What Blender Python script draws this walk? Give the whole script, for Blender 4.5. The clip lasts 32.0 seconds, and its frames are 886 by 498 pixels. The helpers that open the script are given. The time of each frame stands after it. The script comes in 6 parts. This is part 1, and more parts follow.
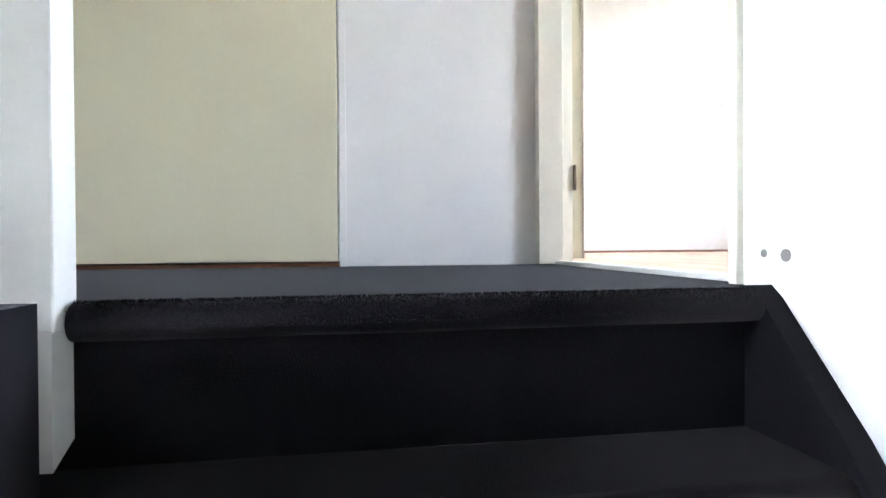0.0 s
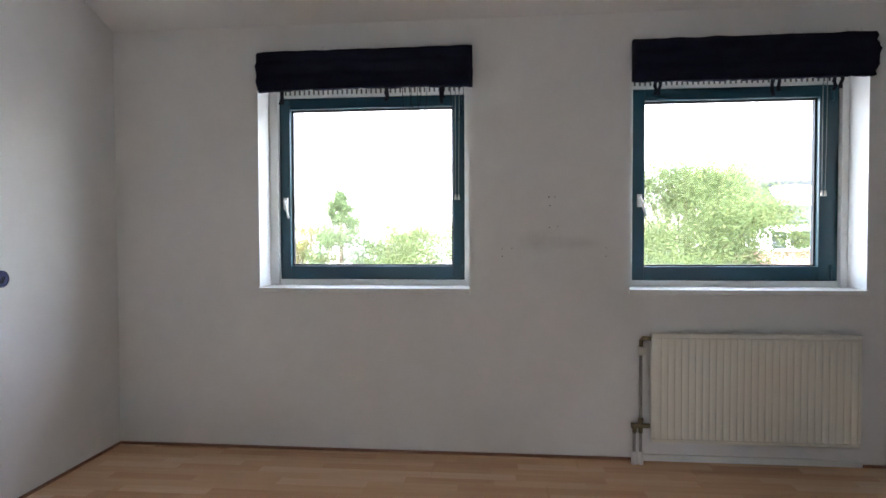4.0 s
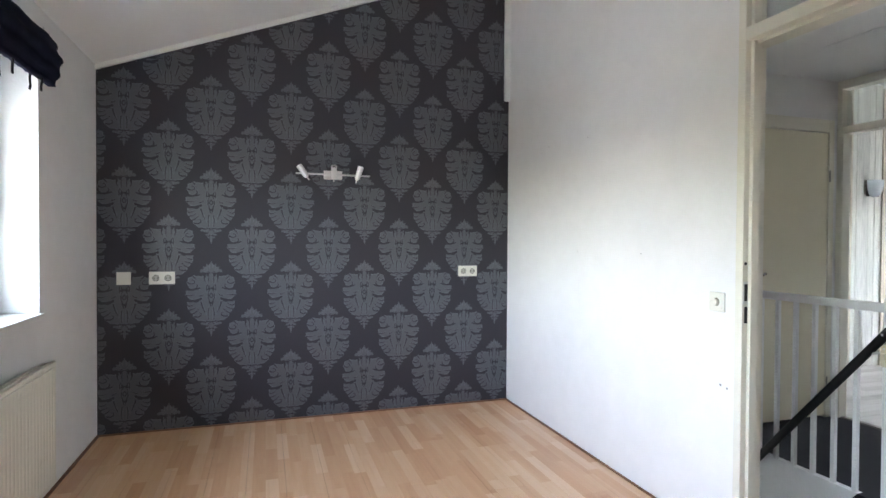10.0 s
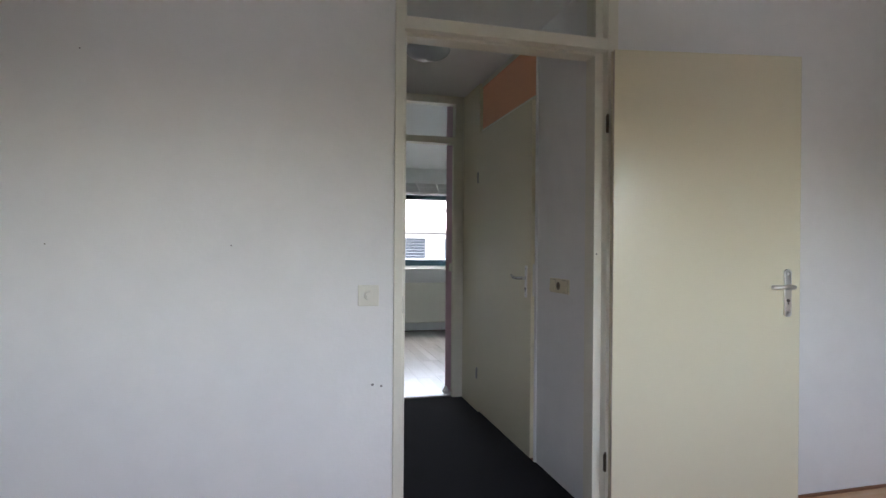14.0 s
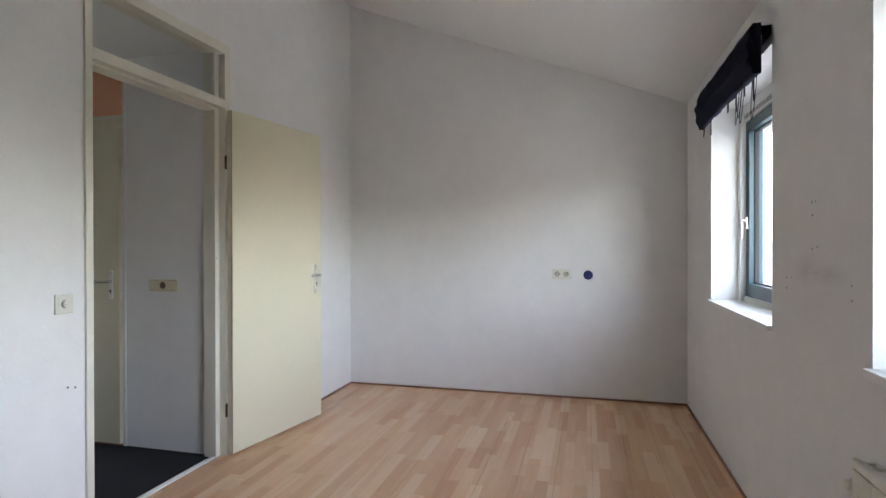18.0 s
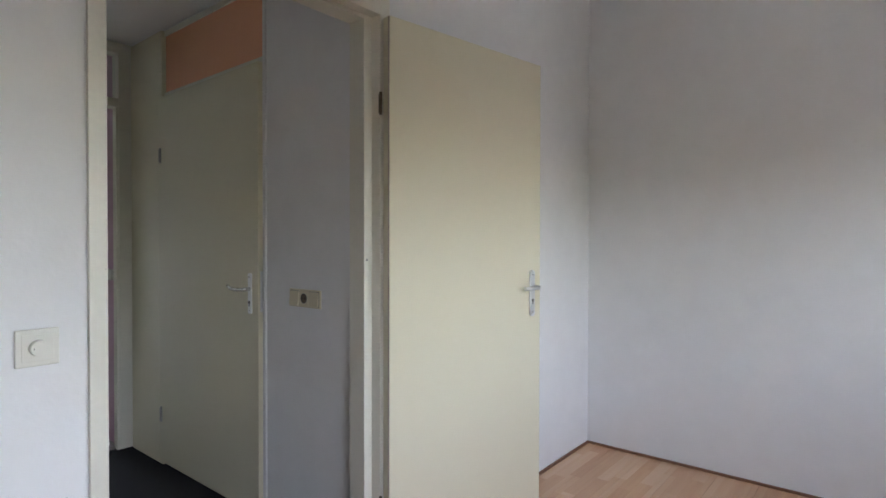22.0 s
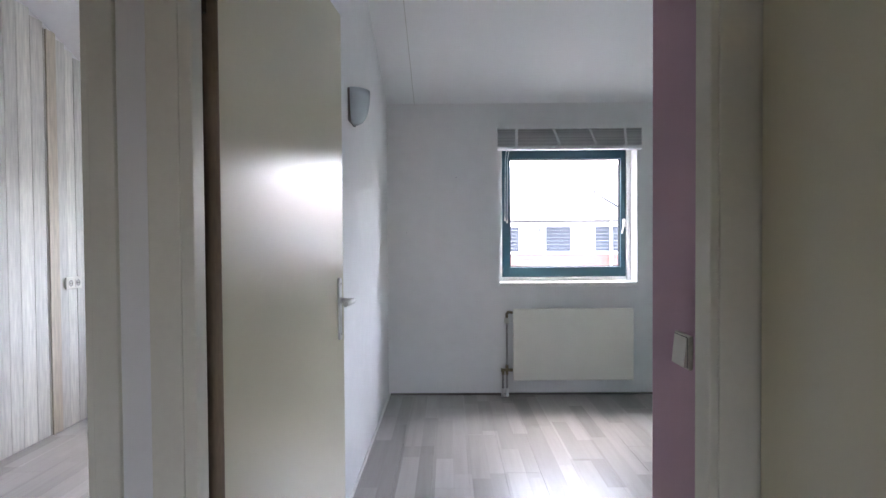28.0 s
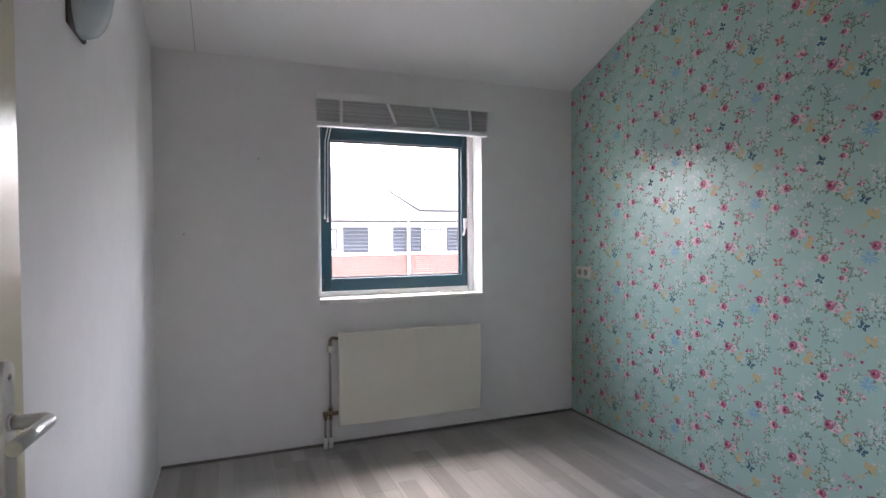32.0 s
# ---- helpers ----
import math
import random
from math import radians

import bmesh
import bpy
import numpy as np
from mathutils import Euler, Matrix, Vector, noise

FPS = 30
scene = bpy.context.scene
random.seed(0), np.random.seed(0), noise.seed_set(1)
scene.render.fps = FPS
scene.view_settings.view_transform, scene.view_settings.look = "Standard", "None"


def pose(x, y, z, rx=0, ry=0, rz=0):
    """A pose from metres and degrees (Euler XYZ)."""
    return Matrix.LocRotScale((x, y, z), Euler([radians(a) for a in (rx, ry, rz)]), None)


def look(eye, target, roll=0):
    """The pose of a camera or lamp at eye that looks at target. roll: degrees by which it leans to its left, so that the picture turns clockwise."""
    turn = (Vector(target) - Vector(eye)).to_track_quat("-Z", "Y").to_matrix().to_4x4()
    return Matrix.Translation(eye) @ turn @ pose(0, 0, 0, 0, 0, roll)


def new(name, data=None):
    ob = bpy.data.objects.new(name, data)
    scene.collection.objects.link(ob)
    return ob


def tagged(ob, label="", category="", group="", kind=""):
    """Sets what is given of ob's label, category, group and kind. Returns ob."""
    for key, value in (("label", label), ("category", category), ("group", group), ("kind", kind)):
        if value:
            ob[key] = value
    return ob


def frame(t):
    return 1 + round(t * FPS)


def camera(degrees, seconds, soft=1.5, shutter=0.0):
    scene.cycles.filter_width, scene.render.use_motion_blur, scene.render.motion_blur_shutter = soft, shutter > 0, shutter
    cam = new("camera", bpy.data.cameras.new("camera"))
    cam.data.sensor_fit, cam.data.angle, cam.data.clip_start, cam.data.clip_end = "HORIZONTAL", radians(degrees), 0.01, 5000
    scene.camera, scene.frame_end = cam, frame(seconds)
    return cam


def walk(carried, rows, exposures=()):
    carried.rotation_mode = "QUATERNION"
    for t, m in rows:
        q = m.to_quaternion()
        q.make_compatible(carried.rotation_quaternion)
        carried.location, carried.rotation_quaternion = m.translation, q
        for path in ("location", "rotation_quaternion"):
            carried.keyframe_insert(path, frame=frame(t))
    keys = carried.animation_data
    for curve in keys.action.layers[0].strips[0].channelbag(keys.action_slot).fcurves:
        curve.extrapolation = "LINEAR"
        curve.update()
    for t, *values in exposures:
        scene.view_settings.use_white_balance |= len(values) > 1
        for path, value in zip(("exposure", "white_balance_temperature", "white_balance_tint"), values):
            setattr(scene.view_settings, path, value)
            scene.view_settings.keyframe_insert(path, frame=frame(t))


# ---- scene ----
cam = camera(78.0, 32.0, soft=1.5)
PATH = [
    (0, (-1.47, -0.672, 0.063), (-3.445, -0.358, 0.045), -0.35),
    (0.5, (-1.647, -0.678, 0.196), (-3.624, -0.372, 0.187), -0.4),
    (1, (-1.786, -0.651, 0.363), (-3.764, -0.36, 0.378), -1.0),
    (1.5, (-1.903, -0.639, 0.54), (-3.845, -0.159, 0.541), -0.9),
    (2, (-2.05, -0.563, 0.696), (-3.804, 0.399, 0.686), -0.8),
    (2.5, (-2.186, -0.533, 0.876), (-3.633, 0.848, 0.852), -0.2),
    (3, (-2.386, -0.433, 1.02), (-3.489, 1.235, 0.984), -0.2),
    (3.5, (-2.507, -0.288, 1.153), (-3.311, 1.543, 1.127), -0.0),
    (4, (-2.792, -0.112, 1.183), (-2.972, 1.879, 1.133), -0.2),
    (4.5, (-2.645, 0.433, 1.1), (-2.463, 2.425, 1.103), -0.3),
    (6.5, (-4.363, 0.92, 1.267), (-2.414, 1.366, 1.228), -0.1),
    (7, (-4.599, 0.777, 1.28), (-2.641, 1.183, 1.242), -0.0),
    (7.5, (-4.612, 0.781, 1.267), (-2.661, 1.218, 1.227), 0.0),
    (8, (-4.571, 0.845, 1.261), (-2.627, 1.313, 1.218), -0.1),
    (8.5, (-4.387, 1.072, 1.238), (-2.43, 1.482, 1.188), 0.2),
    (9, (-4.238, 1.291, 1.226), (-2.241, 1.401, 1.183), 0.3),
    (9.5, (-4.065, 1.546, 1.238), (-2.08, 1.298, 1.204), 0.3),
    (10, (-3.933, 1.807, 1.253), (-2.031, 1.19, 1.22), 0.35),
    (10.5, (-3.748, 1.98, 1.236), (-2.0, 1.009, 1.206), 0.4),
    (11, (-3.502, 2.104, 1.24), (-1.931, 0.865, 1.21), 0.45),
    (11.5, (-3.247, 2.186, 1.227), (-1.897, 0.71, 1.204), 0.55),
    (12, (-2.981, 2.155, 1.209), (-1.928, 0.455, 1.185), 0.45),
    (12.5, (-2.702, 2.145, 1.218), (-1.985, 0.278, 1.196), 0.5),
    (13, (-2.399, 2.165, 1.216), (-2.038, 0.199, 1.189), 0.6),
    (13.5, (-2.112, 2.131, 1.181), (-2.216, 0.134, 1.167), 0.7),
    (14, (-1.861, 2.12, 1.185), (-2.359, 0.183, 1.183), 0.45),
    (14.5, (-1.61, 2.142, 1.208), (-2.42, 0.315, 1.184), 0.7),
    (15, (-1.355, 2.14, 1.186), (-2.49, 0.494, 1.173), 0.35),
    (15.5, (-1.101, 2.094, 1.204), (-2.531, 0.696, 1.192), 0.45),
    (17.5, (-0.393, 2.063, 1.234), (-2.294, 1.439, 1.222), -0.1),
    (18, (-0.348, 2.065, 1.232), (-2.282, 1.556, 1.223), -0.1),
    (18.5, (-0.301, 2.066, 1.243), (-2.256, 1.643, 1.23), -0.0),
    (19, (-0.297, 2.084, 1.242), (-2.262, 1.708, 1.227), -0.1),
    (19.5, (-0.335, 2.027, 1.234), (-2.304, 1.681, 1.218), -0.1),
    (20, (-0.564, 1.957, 1.219), (-2.513, 1.509, 1.196), -0.1),
    (20.5, (-0.839, 1.858, 1.216), (-2.724, 1.191, 1.194), -0.35),
    (21, (-1.147, 1.673, 1.218), (-2.967, 0.845, 1.197), -0.3),
    (21.5, (-1.448, 1.539, 1.223), (-3.192, 0.561, 1.209), -0.4),
    (22, (-1.749, 1.433, 1.23), (-3.298, 0.168, 1.206), 0.1),
    (22.5, (-1.999, 1.236, 1.235), (-3.334, -0.253, 1.213), 0.3),
    (23, (-2.223, 1.076, 1.243), (-3.307, -0.604, 1.22), 0.2),
    (23.5, (-2.368, 0.911, 1.232), (-3.173, -0.92, 1.205), -0.1),
    (24, (-2.482, 0.694, 1.246), (-3.036, -1.228, 1.219), 0.3),
    (24.5, (-2.583, 0.507, 1.248), (-2.943, -1.46, 1.222), 0.3),
    (25, (-2.659, 0.346, 1.239), (-2.795, -1.649, 1.214), 0.5),
    (25.5, (-2.663, 0.112, 1.222), (-2.689, -1.887, 1.195), 0.6),
    (27.5, (-2.582, -0.91, 1.256), (-2.557, -2.91, 1.217), -0.3),
    (28, (-2.584, -1.162, 1.259), (-2.565, -3.161, 1.218), -0.4),
    (28.5, (-2.549, -1.375, 1.235), (-2.562, -3.374, 1.205), -0.3),
    (29, (-2.478, -1.563, 1.248), (-2.619, -3.558, 1.211), -0.4),
    (29.5, (-2.464, -1.794, 1.279), (-2.745, -3.773, 1.228), -0.3),
    (30, (-2.506, -1.949, 1.282), (-2.873, -3.914, 1.233), -0.4),
    (30.5, (-2.496, -2.092, 1.274), (-2.985, -4.031, 1.228), -0.3),
    (31, (-2.477, -2.143, 1.286), (-3.099, -4.043, 1.237), -0.2),
    (31.5, (-2.477, -2.144, 1.288), (-3.18, -4.016, 1.241), -0.4),
    (32, (-2.481, -2.156, 1.279), (-3.21, -4.017, 1.233), -0.4),
]
walk(cam, [(t, look(eye, target, roll)) for t, eye, target, roll in PATH],
     exposures=[(0, 6.97, 6500, 12), (0.5, 6.46, 6650, 12), (1, 5.92, 6850, 12), (2, 5.45, 6500, 12), (3, 5.05, 6450, 13), (4, 4.80, 6400, 14),
                (4.5, 4.75, 6400, 14), (6.5, 5.60, 6550, 13), (8.5, 5.62, 6450, 13), (10.5, 5.66, 6400, 12), (11.5, 5.46, 6500, 13), (12.5, 4.98, 6500, 14),
                (13.2, 4.60, 6600, 15), (14, 4.40, 6600, 15), (15.5, 4.66, 6650, 16), (17.5, 4.88, 6550, 13), (21, 4.90, 6500, 13), (22, 4.75, 6450, 15),
                (23, 4.78, 6400, 15), (25, 5.13, 6300, 15), (27.5, 5.00, 6300, 21), (29, 4.96, 6400, 22), (30, 4.72, 6520, 22), (32, 4.58, 6760, 24)])

# ---- light: overcast daylight through the windows ----
world = bpy.data.worlds.new("overcast_sky")
scene.world = world
world.use_nodes = True
wn = world.node_tree.nodes
sky = wn.new("ShaderNodeTexSky")
sky.sky_type = "NISHITA"
sky.sun_disc = False
sky.sun_elevation = radians(62)
sky.sun_rotation = radians(190)
sky.air_density, sky.dust_density, sky.ozone_density = 1.2, 2.0, 1.5
haze = wn.new("ShaderNodeHueSaturation")
haze.inputs["Saturation"].default_value = 0.55
world.node_tree.links.new(sky.outputs[0], haze.inputs["Color"])
world.node_tree.links.new(haze.outputs[0], wn["Background"].inputs[0])
wn["Background"].inputs[1].default_value = 0.15

sun = new("sun", bpy.data.lights.new("sun", "SUN"))
sun.data.energy, sun.data.angle, sun.data.color = 0.5, radians(60), (1.0, 0.96, 0.9)
sun.matrix_basis = look((0, 0, 30), (2, 9, 8))


def portal(name, x, y, z, w, h, turn):
    """An opening through which the sky's light is gathered."""
    lamp = bpy.data.lights.new(name, "AREA")
    lamp.shape, lamp.size, lamp.size_y = "RECTANGLE", w, h
    lamp.cycles.is_portal = True
    ob = new(name, lamp)
    ob.matrix_basis = pose(x, y, z, 90, 0, turn)
    return ob


portal("window_light_1", -3.48, 3.10, 1.46, 1.1, 1.1, 180)
portal("window_light_2", -1.51, 3.10, 1.46, 1.1, 1.1, 180)
portal("window_light_3", -3.54, -5.80, 1.46, 1.1, 1.1, 0)
# portal of an unseen opening, added to brighten the landing
portal("stair_window_light", 0.22, -0.57, -1.85, 0.62, 1.2, -270)
portal("window_light_4", -1.21, -5.80, 1.46, 1.1, 1.1, 0)

# ---- materials ----
def material(name, colour, rough=0.6, metal=0.0, grain=0.0, grain_scale=40.0, blotch=0.0, blotch_scale=1.5, bump=0.0,
             bump_scale=120.0, vary=0.0, spec=0.5, sheen=0.0, rough_vary=0.0, stretch=(1, 1, 1)):
    """Paint-like surface: colour with grain and blotches at two scales, relief, and a shade of its own for each object."""
    m = bpy.data.materials.new(name)
    m.use_nodes = True
    nt = m.node_tree
    n, l = nt.nodes, nt.links
    b = n["Principled BSDF"]
    b.inputs["Roughness"].default_value = rough
    b.inputs["Metallic"].default_value = metal
    b.inputs["Specular IOR Level"].default_value = spec
    b.inputs["Sheen Weight"].default_value = sheen
    co = n.new("ShaderNodeTexCoord")
    mp = n.new("ShaderNodeMapping")
    mp.inputs["Scale"].default_value = stretch
    geo = n.new("ShaderNodeNewGeometry")
    l.new(geo.outputs["Position"], mp.inputs[0])
    value = None

    def add(sock, amount):
        nonlocal value
        mr = n.new("ShaderNodeMapRange")
        mr.inputs[1].default_value, mr.inputs[2].default_value = 0.25, 0.75
        mr.inputs[3].default_value, mr.inputs[4].default_value = 1 - amount, 1 + amount
        l.new(sock, mr.inputs[0])
        if value is None:
            value = mr.outputs[0]
        else:
            mu = n.new("ShaderNodeMath")
            mu.operation = "MULTIPLY"
            l.new(value, mu.inputs[0])
            l.new(mr.outputs[0], mu.inputs[1])
            value = mu.outputs[0]

    def tex(scale, detail=4.0):
        t = n.new("ShaderNodeTexNoise")
        t.inputs["Scale"].default_value = scale
        t.inputs["Detail"].default_value = detail
        l.new(mp.outputs[0], t.inputs["Vector"])
        return t.outputs["Fac"]
    if grain:
        add(tex(grain_scale), grain)
    if blotch:
        add(tex(blotch_scale, 3.0), blotch)
    if vary:
        info = n.new("ShaderNodeObjectInfo")
        add(info.outputs["Random"], vary)
    if value is not None:
        mx = n.new("ShaderNodeVectorMath")
        mx.operation = "SCALE"
        mx.inputs[0].default_value = colour
        l.new(value, mx.inputs["Scale"])
        l.new(mx.outputs[0], b.inputs["Base Color"])
    else:
        b.inputs["Base Color"].default_value = (*colour, 1)
    if rough_vary:
        mr = n.new("ShaderNodeMapRange")
        mr.inputs[3].default_value, mr.inputs[4].default_value = rough - rough_vary, rough + rough_vary
        l.new(tex(6.0), mr.inputs[0])
        l.new(mr.outputs[0], b.inputs["Roughness"])
    if bump:
        bp = n.new("ShaderNodeBump")
        bp.inputs["Strength"].default_value = 0.5
        bp.inputs["Distance"].default_value = bump
        l.new(tex(bump_scale), bp.inputs["Height"])
        l.new(bp.outputs[0], b.inputs["Normal"])
    return m


def glass(name, tint=(1, 1, 1), gloss=0.05):
    """A clear sheet that lets light through and mirrors a little of it."""
    m = bpy.data.materials.new(name)
    m.use_nodes = True
    n, l = m.node_tree.nodes, m.node_tree.links
    n.remove(n["Principled BSDF"])
    tr, gl, mx = n.new("ShaderNodeBsdfTransparent"), n.new("ShaderNodeBsdfGlossy"), n.new("ShaderNodeMixShader")
    tr.inputs[0].default_value = (*tint, 1)
    gl.inputs["Roughness"].default_value = 0.02
    mx.inputs[0].default_value = gloss
    l.new(tr.outputs[0], mx.inputs[1])
    l.new(gl.outputs[0], mx.inputs[2])
    l.new(mx.outputs[0], n["Material Output"].inputs[0])
    return m


def laminate(name, tones, strip_w, strip_l, rough, vary, grain_axis, streak):
    """Printed laminate: strips of differing tone with long grain; strips run along the given axis of the world."""
    m = bpy.data.materials.new(name)
    m.use_nodes = True
    n, l = m.node_tree.nodes, m.node_tree.links
    b = n["Principled BSDF"]
    geo = n.new("ShaderNodeNewGeometry")
    sep = n.new("ShaderNodeSeparateXYZ")
    l.new(geo.outputs["Position"], sep.inputs[0])
    long_, wide = ("X", "Y") if grain_axis == "X" else ("Y", "X")
    com = n.new("ShaderNodeCombineXYZ")
    row = n.new("ShaderNodeMath")
    row.operation = "DIVIDE"
    row.inputs[1].default_value = strip_w
    l.new(sep.outputs[wide], row.inputs[0])
    whole = n.new("ShaderNodeMath")
    whole.operation = "FLOOR"
    l.new(row.outputs[0], whole.inputs[0])
    chance = n.new("ShaderNodeTexWhiteNoise")
    chance.noise_dimensions = "1D"
    l.new(whole.outputs[0], chance.inputs["W"])
    slide = n.new("ShaderNodeMath")
    slide.operation = "MULTIPLY_ADD"
    slide.inputs[1].default_value = strip_l
    l.new(chance.outputs["Value"], slide.inputs[0])
    l.new(sep.outputs[long_], slide.inputs[2])
    l.new(slide.outputs[0], com.inputs[0])
    l.new(sep.outputs[wide], com.inputs[1])

    br = n.new("ShaderNodeTexBrick")
    br.offset, br.offset_frequency = 0.37, 2
    br.inputs["Scale"].default_value = 1.0
    br.inputs["Brick Width"].default_value = strip_l
    br.inputs["Row Height"].default_value = strip_w
    br.inputs["Mortar Size"].default_value = 0.0006
    br.inputs["Mortar Smooth"].default_value = 0.0
    br.inputs["Bias"].default_value = 0.0
    br.inputs["Color1"].default_value = (0, 0, 0, 1)
    br.inputs["Color2"].default_value = (1, 1, 1, 1)
    br.inputs["Mortar"].default_value = (0.3, 0.3, 0.3, 1)
    l.new(com.outputs[0], br.inputs["Vector"])

    info = n.new("ShaderNodeObjectInfo")
    mixf = n.new("ShaderNodeMath")
    mixf.operation = "MULTIPLY_ADD"
    mixf.inputs[1].default_value = 1.0 - vary
    l.new(br.outputs["Color"], mixf.inputs[0])
    sc = n.new("ShaderNodeMath")
    sc.operation = "MULTIPLY"
    sc.inputs[1].default_value = vary
    l.new(info.outputs["Random"], sc.inputs[0])
    l.new(sc.outputs[0], mixf.inputs[2])

    mp = n.new("ShaderNodeMapping")
    mp.inputs["Scale"].default_value = (1.6, 26.0, 1.0)
    l.new(com.outputs[0], mp.inputs[0])
    off = n.new("ShaderNodeVectorMath")
    off.operation = "ADD"
    l.new(mp.outputs[0], off.inputs[0])
    shift = n.new("ShaderNodeCombineXYZ")
    sh = n.new("ShaderNodeMath")
    sh.operation = "MULTIPLY"
    sh.inputs[1].default_value = 37.0
    l.new(mixf.outputs[0], sh.inputs[0])
    l.new(sh.outputs[0], shift.inputs[0])
    l.new(sh.outputs[0], shift.inputs[2])
    l.new(shift.outputs[0], off.inputs[1])
    no = n.new("ShaderNodeTexNoise")
    no.inputs["Scale"].default_value = 1.0
    no.inputs["Detail"].default_value = 6.0
    no.inputs["Roughness"].default_value = 0.62
    l.new(off.outputs[0], no.inputs["Vector"])

    cl = n.new("ShaderNodeMath")
    cl.operation = "MULTIPLY_ADD"
    cl.inputs[1].default_value = 0.62
    l.new(mixf.outputs[0], cl.inputs[0])
    g2 = n.new("ShaderNodeMath")
    g2.operation = "MULTIPLY_ADD"
    g2.inputs[1].default_value = streak
    g2.inputs[2].default_value = 0.19 - streak * 0.5
    l.new(no.outputs["Fac"], g2.inputs[0])
    l.new(g2.outputs[0], cl.inputs[2])
    ramp = n.new("ShaderNodeValToRGB")
    ramp.color_ramp.elements[0].color = (*tones[0], 1)
    ramp.color_ramp.elements[1].color = (*tones[-1], 1)
    for i, c in enumerate(tones[1:-1]):
        e = ramp.color_ramp.elements.new((i + 1) / (len(tones) - 1))
        e.color = (*c, 1)
    l.new(cl.outputs[0], ramp.inputs[0])
    l.new(ramp.outputs[0], b.inputs["Base Color"])
    b.inputs["Roughness"].default_value = rough
    bp = n.new("ShaderNodeBump")
    bp.inputs["Strength"].default_value = 0.12
    bp.inputs["Distance"].default_value = 0.0006
    l.new(no.outputs["Fac"], bp.inputs["Height"])
    l.new(bp.outputs[0], b.inputs["Normal"])
    return m


PLASTER = material("wall_plaster", (0.84, 0.832, 0.82), 0.85, grain=0.02, grain_scale=9, blotch=0.035, blotch_scale=1.3, bump=0.0012, bump_scale=55, spec=0.25)
CEILING = material("ceiling_paint", (0.85, 0.85, 0.842), 0.9, blotch=0.02, blotch_scale=0.9, bump=0.0008, bump_scale=90, spec=0.2)
PINK = material("pink_wall_paint", (0.62, 0.42, 0.51), 0.8, blotch=0.04, bump=0.0008, bump_scale=60, spec=0.25)
IVORY = material("ivory_door_paint", (0.79, 0.735, 0.555), 0.24, spec=0.6, blotch=0.025, blotch_scale=1.1, bump=0.0003, bump_scale=30, rough_vary=0.04)
TRIM = material("cream_frame_paint", (0.78, 0.752, 0.65), 0.38, grain=0.02, grain_scale=60, blotch=0.04, blotch_scale=3, bump=0.0003, bump_scale=80)
WHITE_GLOSS = material("white_gloss_paint", (0.83, 0.83, 0.80), 0.35, grain=0.02, blotch=0.03, blotch_scale=4, bump=0.0004, bump_scale=70)
CARPET = material("charcoal_carpet", (0.0088, 0.0080, 0.0112), 0.97, grain=0.55, grain_scale=420, blotch=0.18, blotch_scale=5, bump=0.0025, bump_scale=650, spec=0.08, sheen=0.05)
BEECH = laminate("beech_strip_laminate", [(0.57, 0.290, 0.156), (0.74, 0.450, 0.262), (0.88, 0.63, 0.410)], 0.0645, 0.43, 0.26, 0.25, "X", 0.50)
GREY_OAK = laminate("grey_oak_laminate", [(0.19, 0.176, 0.156), (0.36, 0.343, 0.316), (0.56, 0.548, 0.522)], 0.0965, 0.645, 0.30, 0.40, "Y", 0.42)
BEECH_TRIM = material("beech_floor_trim", (0.24, 0.11, 0.055), 0.45, grain=0.2, grain_scale=60)
GREY_TRIM = material("grey_floor_trim", (0.16, 0.14, 0.125), 0.5, grain=0.2, grain_scale=60)
TEAL = material("blue_green_window_paint", (0.016, 0.062, 0.085), 0.3, grain=0.06, grain_scale=50, blotch=0.06, blotch_scale=5)
BLACK_SEAL = material("black_rubber", (0.012, 0.012, 0.013), 0.6)
GLASS = glass("clear_glass", (0.97, 0.985, 0.98))
CREAM = material("cream_radiator_enamel", (0.80, 0.775, 0.68), 0.30, blotch=0.02, blotch_scale=4)
PLASTIC = material("cream_white_plastic", (0.77, 0.75, 0.67), 0.4)
YELLOWED = material("yellowed_plastic", (0.68, 0.61, 0.44), 0.4)
PLUG = material("grey_wall_plug", (0.22, 0.21, 0.20), 0.7)
BROWN_WELL = material("brown_socket_well", (0.14, 0.095, 0.055), 0.5)
PALE_MORTAR = material("pale_mortar", (0.58, 0.55, 0.50), 0.95)
# plastic with the shade of a recess put into its grey
SOCKET_SHADE = material("shaded_recess_grey", (0.46, 0.44, 0.38), 0.5)
SOCKET_DARK = material("socket_recess", (0.12, 0.11, 0.10), 0.6)
STEEL = material("brushed_steel", (0.74, 0.73, 0.71), 0.33, metal=1.0, grain=0.05, grain_scale=200)
HINGE = material("dark_bronze_hinge", (0.11, 0.085, 0.06), 0.45, metal=0.8, grain=0.2, grain_scale=90)
LEAF_EDGE = material("brown_wooden_leaf_edge", (0.24, 0.18, 0.13), 0.6, grain=0.15, grain_scale=30, stretch=(6, 6, 1))
TAN_EDGE = material("tan_leaf_edge", (0.46, 0.38, 0.31), 0.6, grain=0.15, grain_scale=30, stretch=(6, 6, 1))
CHROME = material("chrome", (0.75, 0.75, 0.75), 0.12, metal=1.0)
BRASS = material("dull_brass_valve", (0.26, 0.21, 0.13), 0.45, metal=0.9, grain=0.2, grain_scale=90)
COPPER_PIPE = material("grey_painted_pipe", (0.33, 0.32, 0.29), 0.5, grain=0.15, grain_scale=60)
